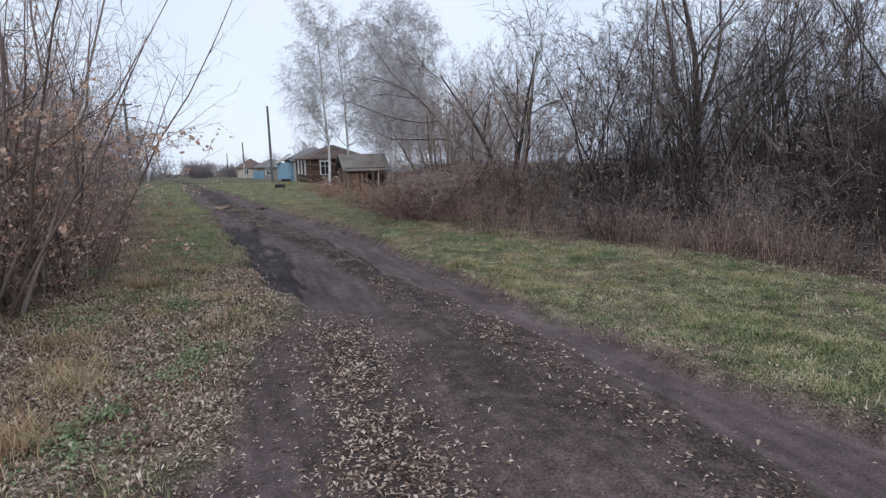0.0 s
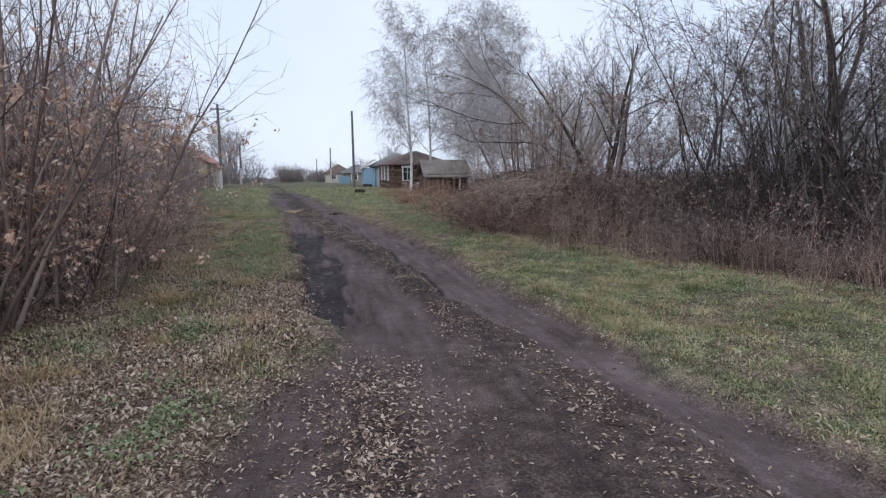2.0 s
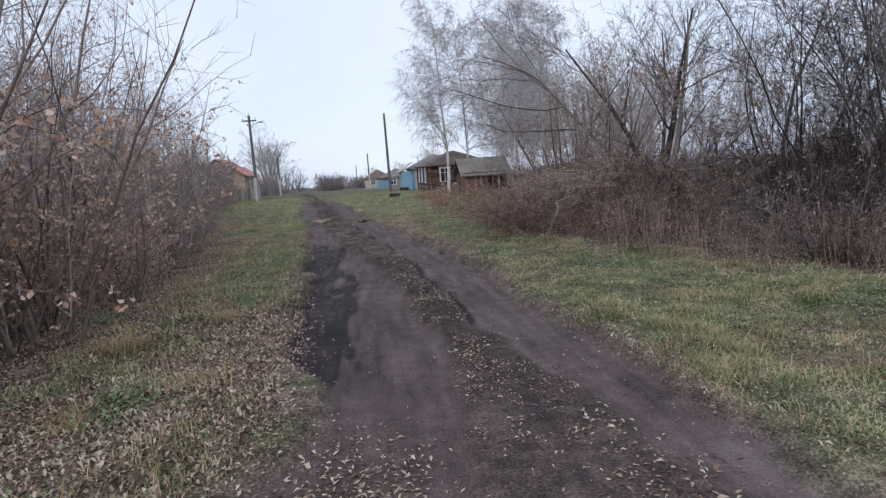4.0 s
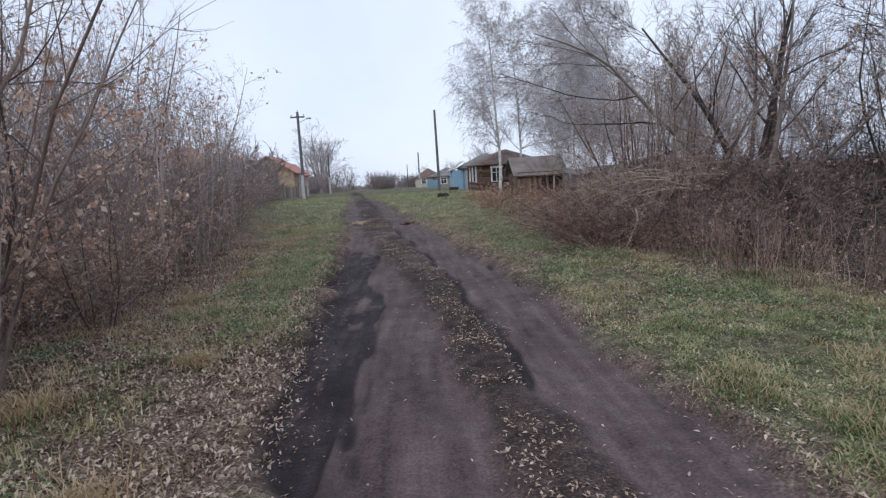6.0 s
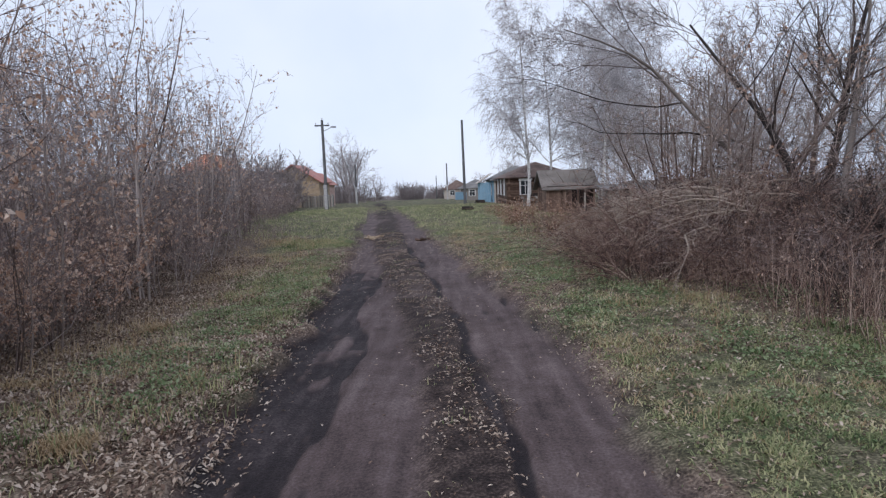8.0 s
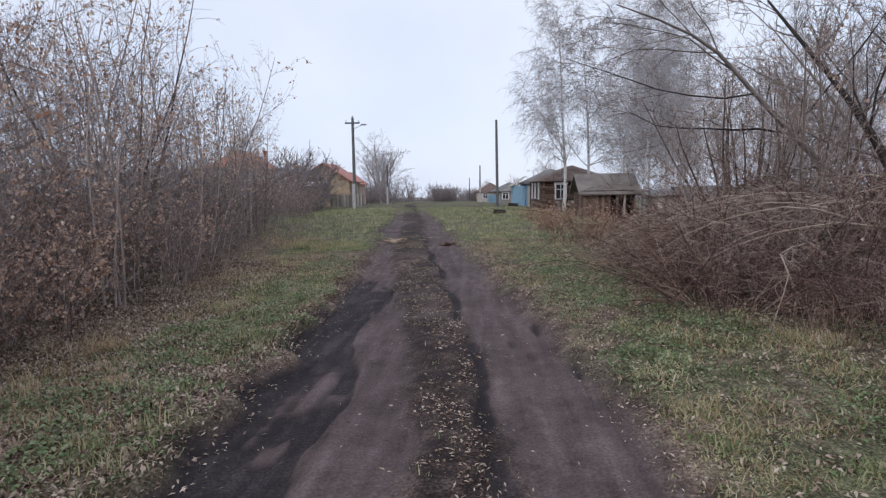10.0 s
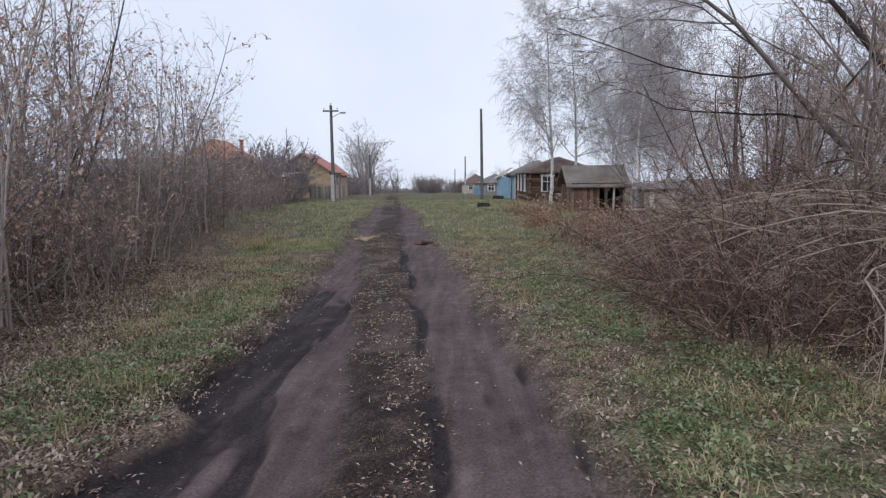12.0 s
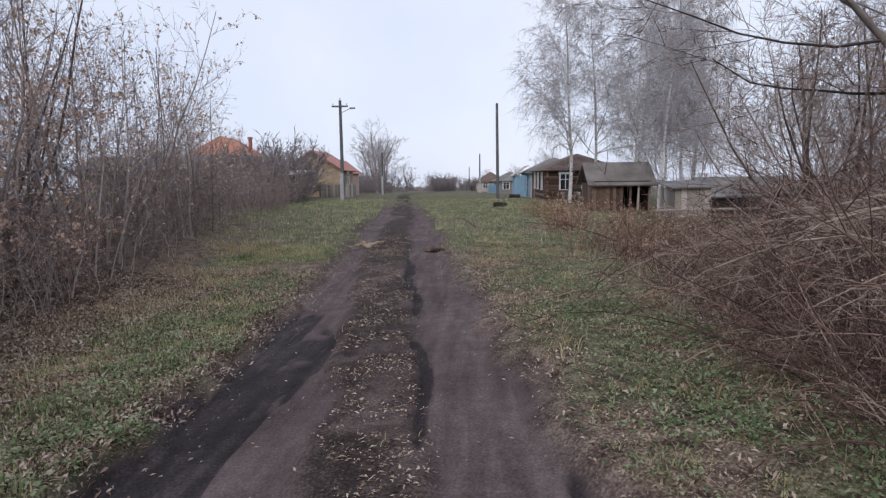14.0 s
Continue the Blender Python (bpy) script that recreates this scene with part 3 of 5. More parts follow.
for x, y, s in ((-1.85, 7.6, 1.15), (-2.4, 6.3, 1.1), (-1.75, 9.3, 0.62), (-2.6, 8.8, 0.9), (-1.7, 11.6, 0.5), (-1.4, 10.6, 0.42), (-2.2, 7.0, 0.95), (-1.6, 8.3, 0.6), (-1.45, 8.6, 0.95), (-2.1, 9.6, 0.85), (-1.9, 6.9, 1.0)):
    place(left_tall[int(s * 100) % 4], x, y, rng.uniform(0, 6.28), s)
scatter(left_tall, rng, left_spots(3.5, 7.5, 1.1, 1.2, 3.2), 0.65, 0.95)
scatter(left_tall, rng, left_spots(7.5, 15, 0.8, 1.2, 3.4), 0.4, 0.65)
scatter(left_tall + left_grey, rng, left_spots(2.5, 9, 0.9, 3.0, 7.0), 0.9, 1.25)
scatter(left_grey, rng, left_spots(9, 18, 1.1, 3.2, 7.5), 0.75, 1.1)
scatter(left_low, rng, left_spots(4.2, 14.5, 0.75, 0.55, 1.3), 0.4, 0.8)
scatter(core[1:3], rng, left_spots(5.5, 18, 1.0, 1.1, 2.8), 0.4, 0.8)
scatter(core[:3], rng, left_spots(2.0, 20, 0.6, 2.4, 4.8), 0.75, 1.1)
scatter(core[1:3], rng, left_spots(18, 36, 1.2, 0.9, 3.6), 0.4, 0.85)
scatter(left_low + thorn, rng, left_spots(3.0, 18, 0.9, 1.2, 3.0), 0.8, 1.15)
scatter(left_low, rng, left_spots(5.0, 11, 0.55, 0.3, 1.1), 0.45, 0.95)
scatter(thorn, rng, left_spots(12, 33, 0.85, 0.5, 1.8), 0.4, 0.85)
scatter(thorn + left_grey, rng, left_spots(13, 34, 1.2, 1.8, 4.5), 0.65, 1.05)
scatter(left_grey, rng, left_spots(12, 26, 1.0, 1.2, 3.5), 0.8, 1.1)
scatter(left_grey, rng, left_spots(14.5, 25, 1.6, 0.5, 1.6), 0.5, 0.85)
scatter(left_grey + left_tall[:1], rng, left_spots(14, 24, 0.8, 3.0, 6.5), 1.0, 1.4)
scatter(left_grey + thorn, rng, left_spots(18, 42, 1.2, 4.0, 9.0), 0.6, 1.0)

# the wood on the right
slim = [shrub("wood_tree", 200 + k, 2, 7.6, 26, SLIM, TWIG_WOOD, BARK_DARK, "slender leafless tree in a dense wood", r0=0.027, spread=0.6, category="tree", group="trees of the wood", least=0.0055, trunk_name="trunk") for k in range(4)]
slim_dark = [shrub("dark_tree", 230 + k, 3, 6.4, 20, SLIM, TWIG_SHADED, BARK_DARK, "thin leafless tree in a dense wood, inner shade put into its twig colour", r0=0.022, spread=0.7, category="tree", group="dark trees of the wood", least=0.0058, trunk_name="trunk") for k in range(3)]
slim_grey = [shrub("pale_tree", 220 + k, 3, 8.6, 20, SLIM, TWIG_HAZED, BARK_GREY, "slender leafless tree behind the bushes, haze put into its pale twigs", r0=0.034, spread=0.5, category="tree", group="pale trees of the wood", least=0.012, trunk_name="trunk") for k in range(3)]
dark_bush = [shrub("wood_bush", 240 + k, 13, 3.0, 32, THICKET, TWIG_SHADED, BARK_DARK, "dense leafless bush under the trees, inner shade put into its twig colour", r0=0.014, spread=0.7, leaves=12, leaf_size=0.06, group="bushes of the wood", least=0.004) for k in range(3)]
brown_bush = [shrub("brown_bush", 250 + k, 12, 2.8, 34, THICKET, TWIG_DUSK, BARK_BROWN, "leafless reddish-brown bush at the edge of the wood", r0=0.014, spread=0.7, leaves=40, leaf_size=0.05, group="brown bushes of the wood", least=0.004) for k in range(2)]
weeds = [shrub("dry_weeds", 260 + k, 34, 1.25, 30, WEEDS, STALK, STALK, "stand of dry reddish-brown weed stalks", r0=0.0068, spread=0.55, leaves=8, leaf_size=0.04, category="dry weeds", group="dry weeds along the wood", leaf_min=0) for k in range(3)]
ARCHING = Habit([7, 6, 4, 2], [0.08, 0.13, 0.16, 0.2], [0.02, 0.035, 0.03, 0.02], [1.7, 1.7, 1.5], [0.5, 0.45, 0.42], [44, 42, 42], [0.22, 0.12, 0.1], 0.5)
branchy = [shrub("branchy_tree", 290 + k, 3, 5.4, 26, ARCHING, TWIG_WOOD, BARK_DARK, "leafless many-branched tree at the wood's edge", r0=0.038, spread=0.35, category="tree", group="branchy trees of the wood", least=0.0052, trunk_name="trunk", limb=0.02) for k in range(3)]
tan_tree = [shrub("tan_tree", 310 + k, 4, 5.0, 36, ARCHING, TWIG_TAN, BARK_BROWN, "leafless tan many-branched tree above the brushwood", r0=0.04, spread=0.35, category="tree", group="tan trees above the brushwood", least=0.005, trunk_name="trunk", limb=0.02, leaves=30, leaf_size=0.05) for k in range(2)]
brush = [shrub("brush_pile", 280 + k, 40, 2.4, 72, BRUSH, TWIG_RED, STEM_TAN, "arching heap of thin reddish twigs", r0=0.012, thick=0.0105, spread=0.9, least=0.0036, category="brushwood", group="brushwood beside the track") for k in range(2)]


def right_spots(y0, y1, dy, back0, back1):
    out, y = [], y0
    while y < y1:
        out.append((float(edge(y, BUSH_R_X, BUSH_R_Y)) + rng.uniform(back0, back1), y + rng.uniform(-0.4, 0.4)))
        y += dy * rng.uniform(0.7, 1.3)
    return out


scatter(weeds, rng, right_spots(1, 13, 0.28, 0.1, 1.1), 0.28, 0.65)
scatter(core, rng, right_spots(-1, 13, 0.7, 1.0, 2.2), 0.25, 0.42)
# the near-black kind paints the shade behind the weeds and deeper in
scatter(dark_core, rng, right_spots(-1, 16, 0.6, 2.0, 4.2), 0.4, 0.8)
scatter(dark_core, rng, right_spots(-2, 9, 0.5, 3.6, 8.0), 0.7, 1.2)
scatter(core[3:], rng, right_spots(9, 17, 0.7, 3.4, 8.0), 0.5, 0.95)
scatter(weeds, rng, right_spots(2, 8, 0.6, 1.0, 2.6), 0.35, 0.8)
scatter(weeds, rng, right_spots(8, 14, 0.5, 1.0, 2.4), 0.45, 0.7)
scatter(weeds, rng, right_spots(14, 24, 0.45, 0.6, 3.0), 0.45, 0.7)
scatter(dark_bush, rng, right_spots(-1, 7, 0.7, 2.2, 4.0), 0.5, 0.85)
scatter(brown_bush, rng, right_spots(7, 13, 1.1, 2.2, 4.5), 0.35, 0.6)
scatter(dark_bush, rng, right_spots(-1, 8.5, 0.7, 3.8, 9.0), 0.8, 1.2)
scatter(dark_bush, rng, right_spots(8.5, 17, 0.8, 4.2, 9.0), 0.55, 0.85)
scatter(dark_bush, rng, right_spots(-1, 7, 0.4, 3.0, 7.0), 0.65, 1.05)
scatter(slim, rng, right_spots(-3, 8, 0.6, 4.0, 11.0), 0.7, 1.1)
scatter(slim_dark, rng, right_spots(-4, 8.5, 0.24, 3.8, 10.0), 0.36, 0.66)
scatter(slim_dark, rng, right_spots(-4, 12, 0.4, 9.0, 16.0), 0.5, 0.75)
scatter(slim_dark, rng, right_spots(8.5, 13, 0.7, 4.5, 9.0), 0.4, 0.65)
scatter(slim, rng, right_spots(-2, 9, 1.2, 3.6, 9.0), 0.5, 0.95)
scatter(core, rng, right_spots(-6, 22, 0.8, 18.0, 30.0), 1.8, 2.5)
scatter(branchy, rng, right_spots(-1, 9, 1.1, 4.2, 10.5), 0.8, 1.1)
scatter(branchy[:1] + tan_tree, rng, right_spots(8, 15, 2.2, 4.0, 9.5), 0.6, 0.9)
scatter(slim, rng, right_spots(-4, 9, 0.5, 9.0, 20.0), 0.85, 1.2)
scatter(slim, rng, right_spots(9, 20, 1.4, 9.0, 20.0), 0.7, 1.0)
scatter(branchy, rng, right_spots(4, 10.5, 1.2, 4.4, 9.0), 0.8, 1.1)
scatter(core, rng, right_spots(-2, 20, 0.7, 9.0, 18.0), 1.1, 1.7)
own = random.Random(909)
for k in range(20):
    place((slim_dark[:2] + slim[:3])[k % 5], own.uniform(9.6, 15.5), own.uniform(7.5, 15.5), own.uniform(0, 6.28), own.uniform(0.75, 1.15), own.uniform(-0.05, 0.05))
for x, y, s in ((9.8, 9.6, 0.95), (11.4, 11.6, 1.15), (10.4, 13.6, 1.0), (12.8, 9.4, 1.2), (13.4, 13.2, 1.3), (11.8, 15.4, 1.15)):
    place(branchy[int(x * 10) % 3], x, y, own.uniform(0, 6.28), s)


def sight(y):
    return 2.5 + 0.43 * (y - 10.3)


scatter(core, rng, [(sight(y) + rng.uniform(0.9, 4.5), y) for y in np.arange(18, 29, 0.7)], 0.5, 0.85)
scatter(slim_grey, rng, [(sight(y) + rng.uniform(2.6, 8.0), y) for y in np.arange(19, 32, 1.4)], 0.5, 0.8)
scatter(slim_grey, rng, right_spots(18, 50, 2.6, 9.0, 22.0), 0.8, 1.1)
scatter(slim_grey, rng, [(rng.uniform(15, 34), rng.uniform(40, 75)) for _ in range(9)], 1.0, 1.4)
for x, y, s, t in ((5.3, 13.7, 0.8, 0.4), (5.5, 14.8, 0.7, 2.0), (6.0, 15.8, 0.5, 4.0), (6.9, 15.2, 0.8, 1.2), (6.5, 14.1, 0.9, 3.1), (6.2, 12.8, 0.7, 0.9), (5.0, 14.2, 0.5, 1.7), (5.25, 15.4, 0.45, 4.4), (4.95, 13.0, 0.5, 2.9), (7.0, 16.6, 0.8, 3.9), (5.1, 16.4, 0.34, 0.3), (7.6, 14.6, 0.95, 2.2), (7.4, 13.2, 0.8, 5.9)):
    place(brush[int(x * 10) % 2], x, y, t, s)
for x, y, s, t in ((5.6, 13.4, 0.5, 0.3), (5.8, 14.3, 0.55, 1.3), (5.9, 15.3, 0.55, 2.2), (6.1, 16.2, 0.32, 3.3), (6.7, 13.3, 0.6, 4.0), (6.9, 14.4, 0.7, 5.1), (7.4, 15.5, 0.6, 0.8), (5.2, 14.0, 0.32, 2.6), (5.2, 15.0, 0.34, 4.7), (6.2, 12.5, 0.45, 3.0), (7.9, 13.9, 0.8, 1.0), (8.1, 15.2, 0.85, 2.0), (7.8, 12.6, 0.7, 5.5), (6.2, 17.4, 0.3, 4.4)):
    place(core[int(y * 10) % 3], x, y, t, s)


# tan, much-branched trees leaning out over the brushwood
for x, y, s, t in ((7.5, 16.3, 0.6, 0.7), (6.9, 16.5, 0.56, 3.4), (6.9, 14.9, 0.7, 5.0), (7.2, 17.6, 0.75, 2.1), (7.7, 18.9, 0.8, 0.2), (8.3, 20.2, 0.85, 4.1), (9.2, 21.4, 0.95, 5.6), (8.6, 18.0, 0.95, 1.5)):
    place(tan_tree[int(x * 10) % 2], x, y, t, s)


def free_tree(name, seed, starts, h, twig, wood, label, thick=0.02, limb=0.03, category="tree", tip=0.2, least=0.005, leaves=0):
    r = random.Random(seed)
    S = []
    for p, d, length, rad in starts:
        branch(S, r, Vector(p), Vector(d).normalized(), length, rad, 0, h, tip, least)
    return plant(name, S, twig, wood, label, category, thick=thick, limb=limb, rng=r, leaves=leaves, leaf_size=0.075, leaf_low=0.8, leaf_high=3.6)


def stand(ob, x, y, turn=0.0):
    ob.matrix_basis = pose(x, y, ground_z(x, y) - 0.03, 0, 0, turn)
    return ob


stand(free_tree("forked_tree", 301, [((0, 0, 0), (-0.25, 0.1, 1), 4.6, 0.085), ((0.1, 0, 0.5), (0.5, 0.3, 1), 4.6, 0.07), ((0.05, 0, 0.35), (0.9, -0.1, 0.45), 2.6, 0.06), ((0.5, 0.9, 0), (0.0, 0.2, 1), 5.0, 0.10)], SPREAD, TWIG_WOOD, BARK_DARK, "forked tree with dark bark and a few hanging dead leaves", leaves=260), 8.7, 15.3)
stand(free_tree("spreading_tree", 302, [((0, 0, 0), (-0.05, 0, 1), 8.0, 0.15), ((0, 0, 2.2), (-0.5, 0.1, 1), 5.5, 0.085), ((0, 0, 2.4), (0.55, 0.1, 1), 5.5, 0.085), ((0, 0, 1.6), (-0.8, -0.2, 0.7), 4.0, 0.06)], SPREAD, TWIG_SHADED, BARK_DARK, "large spreading leafless tree with dark trunk and limbs", 0.03, 0.03), 14.6, 14.2)
stand(free_tree("spreading_tree", 303, [((0, 0, 0), (-0.2, 0, 1), 5.0, 0.075), ((0.1, 0, 0), (0.25, 0.1, 1), 5.2, 0.075), ((-0.1, 0, 0.6), (-0.6, 0.1, 1), 4.4, 0.05)], SPREAD, TWIG_WOOD, BARK_BROWN, "spreading leafless tree with several trunks"), 10.4, 18.5)


def leaning_tree():
    """A tree bent low towards the track: one long arching trunk and its limbs."""
    r = random.Random(310)
    S = []
    path = [(9.6, 17.6, 0.0), (9.0, 17.3, 0.9), (8.2, 17.0, 1.6), (7.6, 17.0, 2.2), (7.0, 17.0, 2.85), (6.4, 17.0, 3.5), (5.9, 16.8, 3.75), (5.3, 16.6, 3.95), (4.6, 16.3, 4.1)]
    rad = [0.06, 0.055, 0.05, 0.044, 0.037, 0.03, 0.023, 0.016, 0.008]
    H2 = Habit([1, 6, 5, 3], [0, 0.17, 0.18, 0.2], [0, -0.01, 0.03, 0.0], [1, 1.8, 1.5], [1, 0.42, 0.42], [1, 38, 40], [0, 0.1, 0.1], 0.5)
    S.append(([Vector(q) for q in path], rad, 0))
    for i, d, length, rr in ((3, (-1, -0.1, 0.18), 3.4, 0.05), (4, (-0.8, 0.2, 1), 2.8, 0.045), (4, (-1, -0.2, 0.0), 3.2, 0.045), (5, (-0.6, -0.2, 1), 2.6, 0.035), (5, (-1, 0.3, 0.1), 2.6, 0.03), (6, (-1, -0.2, 0.9), 2.2, 0.025), (2, (-0.7, -0.4, 0.1), 2.4, 0.035), (2, (0.1, 0.1, 1), 3.2, 0.05), (3, (0.3, -0.2, 1), 3.0, 0.045), (1, (-0.9, -0.3, 0.25), 2.6, 0.03), (7, (-1, 0, 0.1), 1.4, 0.014), (6, (-0.9, 0.1, -0.25), 2.0, 0.02)):
        branch(S, r, Vector(path[i]), Vector(d).normalized(), length, rr * 0.42, 1, H2, 0.2, 0.004)
    return plant("leaning_tree", S, TWIG_WOOD, BARK_DARK, "leafless tree leaning low over the brushwood towards the track", "tree", limb=0.018, rng=r)


leaning_tree()


def fallen_branch(path, r0, seed, label):
    r = random.Random(seed)
    S = []
    H = Habit([1, 5, 3], [0, 0.14, 0.2], [0, 0.0, 0.0], [1, 1.2], [1, 0.4], [1, 40], [0, 0.1], 0.5)
    n = len(path) - 1
    S.append(([Vector(q) for q in path], [r0 * (1 - 0.75 * i / n) for i in range(n + 1)], 0))
    for i in range(n):
        for _ in range(2):
            d = Vector(path[i + 1]) - Vector(path[i])
            branch(S, r, Vector(path[i]), turned(r, d.normalized(), 0.7), d.length * r.uniform(0.6, 1.4), r0 * (1 - 0.75 * i / n) * 0.45, 1, H)
    return plant("fallen_branch", S, BARK_PALE, BARK_PALE, label, "branch", thick=0.014, rng=r, trunk_name="limb", group="dead branches in the brushwood")


def dead_limbs(n):
    q = random.Random(77)
    for k in range(n):
        x, y = q.uniform(5.5, 7.2), q.uniform(12.6, 16.0)
        z = ground_z(x, y) + q.uniform(0.35, 0.75) + 0.3 * (x - 5.2)
        a = q.uniform(2.5, 4.1)
        pts = [(x, y, z)]
        for i in range(6):
            a += q.gauss(0, 0.3)
            x, y, z = x + 0.3 * math.cos(a), y + 0.3 * math.sin(a), z + 0.05 - 0.045 * i + q.gauss(0, 0.03)
            pts.append((x, y, max(z, ground_z(x, y) + 0.04)))
        fallen_branch(pts, q.uniform(0.008, 0.015), 400 + k, "bleached dead branch lying over reddish brushwood")


dead_limbs(34)
fallen_branch([(-2.4, 9.6, 0.9), (-1.9, 9.3, 0.62), (-1.4, 8.95, 0.3), (-1.1, 8.7, 0.14)], 0.014, 404, "dry grey branch fallen out of the bushes")

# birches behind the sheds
birch = [free_tree("birch", 330 + k, [((0, 0, 0), (0.02, 0, 1), 13.5, 0.125)], WEEPING, TWIG_HAZED, BIRCH, "tall leafless birch with a white trunk and drooping twigs", 0.045, 0.04, tip=0.15, least=0.0115) for k in range(2)]
for (x, y, s, t), k in zip(((8.9, 49, 1.05, 0.3), (11.4, 53, 1.05, 2.0), (14.2, 52, 1.15, 4.0), (12.2, 46, 0.85, 1.0), (16.5, 50, 1.1, 2.5), (11.75, 39.6, 0.7, 5.0), (12.2, 40.4, 0.65, 1.0), (19, 55, 1.1, 0.5)), (0, 1, 0, 1, 1, 0, 1, 1)):
    place(birch[k], x, y, t, s)


# ---- buildings ----
ROOF_GREY = surface("weathered_roof_sheet", [(0.2, (0.11, 0.105, 0.10)), (0.6, (0.20, 0.19, 0.18)), (0.9, (0.30, 0.29, 0.28))], 1.5, 0.85, 0.4, 20)
ROOF_MOSSY = surface("mossy_old_roof", [(0.2, (0.11, 0.095, 0.085)), (0.6, (0.21, 0.185, 0.165)), (0.9, (0.31, 0.28, 0.25))], 1.2, 0.9, 0.5, 14)
ROOF_BROWN = surface("old_brown_roof", [(0.2, (0.085, 0.06, 0.052)), (0.6, (0.17, 0.12, 0.10)), (0.9, (0.25, 0.19, 0.165))], 1.5, 0.85, 0.4, 20)
ROOF_RED = surface("red_sheet_roof", [(0.2, (0.30, 0.12, 0.095)), (0.6, (0.44, 0.19, 0.15)), (0.9, (0.54, 0.28, 0.23))], 1.2, 0.6, 0.3, 18)
ROOF_ORANGE = surface("orange_roof", [(0.2, (0.40, 0.15, 0.09)), (0.6, (0.54, 0.23, 0.145)), (0.9, (0.64, 0.33, 0.23))], 1.2, 0.6, 0.3, 18)
PLANK_BROWN = surface("brown_planks", [(0.2, (0.075, 0.046, 0.034)), (0.6, (0.15, 0.098, 0.074)), (0.9, (0.24, 0.17, 0.13))], 2, 0.85, 0.5, 20, stretch=(6, 6, 0.7), random_by="object")
PLANK_GREY = surface("grey_planks", [(0.2, (0.16, 0.145, 0.13)), (0.6, (0.29, 0.265, 0.24)), (0.9, (0.42, 0.39, 0.35))], 2, 0.85, 0.5, 20, stretch=(6, 6, 0.7), random_by="object")
PLANK_PALE = surface("pale_planks", [(0.2, (0.30, 0.26, 0.22)), (0.6, (0.46, 0.41, 0.36)), (0.9, (0.58, 0.54, 0.49))], 2, 0.85, 0.5, 20, stretch=(6, 6, 0.7), random_by="object")
PAINT_BLUE = surface("faded_blue_paint", [(0.2, (0.16, 0.28, 0.38)), (0.6, (0.27, 0.42, 0.52)), (0.9, (0.40, 0.53, 0.60))], 2, 0.7, 0.4, 20, stretch=(6, 6, 0.7))
PAINT_WHITE = surface("white_paint", [(0.2, (0.50, 0.49, 0.47)), (0.6, (0.72, 0.71, 0.69)), (0.9, (0.82, 0.81, 0.80))], 4, 0.6, 0.2, 30)
PLASTER_YELLOW = surface("yellow_brick", [(0.2, (0.27, 0.20, 0.135)), (0.6, (0.39, 0.30, 0.21)), (0.9, (0.50, 0.41, 0.31))], 3, 0.85, 0.4, 25)
PLASTER_PINK = surface("pinkish_plaster", [(0.2, (0.40, 0.26, 0.22)), (0.6, (0.55, 0.39, 0.33)), (0.9, (0.64, 0.50, 0.44))], 3, 0.85, 0.4, 25)
BRICK_RED = surface("red_brick", [(0.2, (0.20, 0.08, 0.06)), (0.6, (0.32, 0.14, 0.10)), (0.9, (0.42, 0.22, 0.17))], 6, 0.85, 0.4, 30)
DARK_WOOD = surface("dark_wet_wood", [(0.2, (0.018, 0.014, 0.012)), (0.6, (0.045, 0.036, 0.032)), (0.9, (0.09, 0.075, 0.065))], 4, 0.8, 0.6, 30)
CONCRETE = surface("concrete", [(0.2, (0.28, 0.27, 0.26)), (0.6, (0.42, 0.41, 0.40)), (0.9, (0.54, 0.53, 0.52))], 5, 0.85, 0.4, 40)
POLE_WOOD = surface("grey_pole_wood", [(0.2, (0.07, 0.070, 0.070)), (0.6, (0.135, 0.134, 0.136)), (0.9, (0.22, 0.22, 0.222))], 3, 0.85, 0.5, 25, stretch=(5, 5, 0.6))
STEEL = surface("dull_steel", [(0.2, (0.20, 0.20, 0.21)), (0.8, (0.36, 0.36, 0.37))], 6, 0.5, 0.1, 40)
PORCELAIN = surface("porcelain", [(0.2, (0.55, 0.55, 0.54)), (0.8, (0.72, 0.72, 0.71))], 6, 0.3, 0.0, 40)
GLASS, _nt, _b = nodes_of("dark_window_glass")
_b.inputs["Base Color"].default_value = (0.03, 0.035, 0.04, 1)
_b.inputs["Roughness"].default_value = 0.08
_b.inputs["Specular IOR Level"].default_value = 0.6


def boards_wall(bm, p, q, z0, z1, width, thick=0.04, rng=random.Random(3), gap=0.012):
    """Upright boards side by side from p to q."""
    p, q = Vector((*p, 0)), Vector((*q, 0))
    d = (q - p)
    n = max(1, round(d.length / width))
    u = d.normalized()
    turn = math.atan2(u.y, u.x)
    for i in range(n):
        c = p + d * ((i + 0.5) / n)
        zt = z1 + rng.uniform(-0.015, 0.015)
        m = Matrix.LocRotScale((c.x, c.y, (z0 + zt) / 2), Euler((0, 0, turn)), (d.length / n - gap, thick, zt - z0))
        bmesh.ops.create_cube(bm, size=1.0, matrix=m)
    return bm


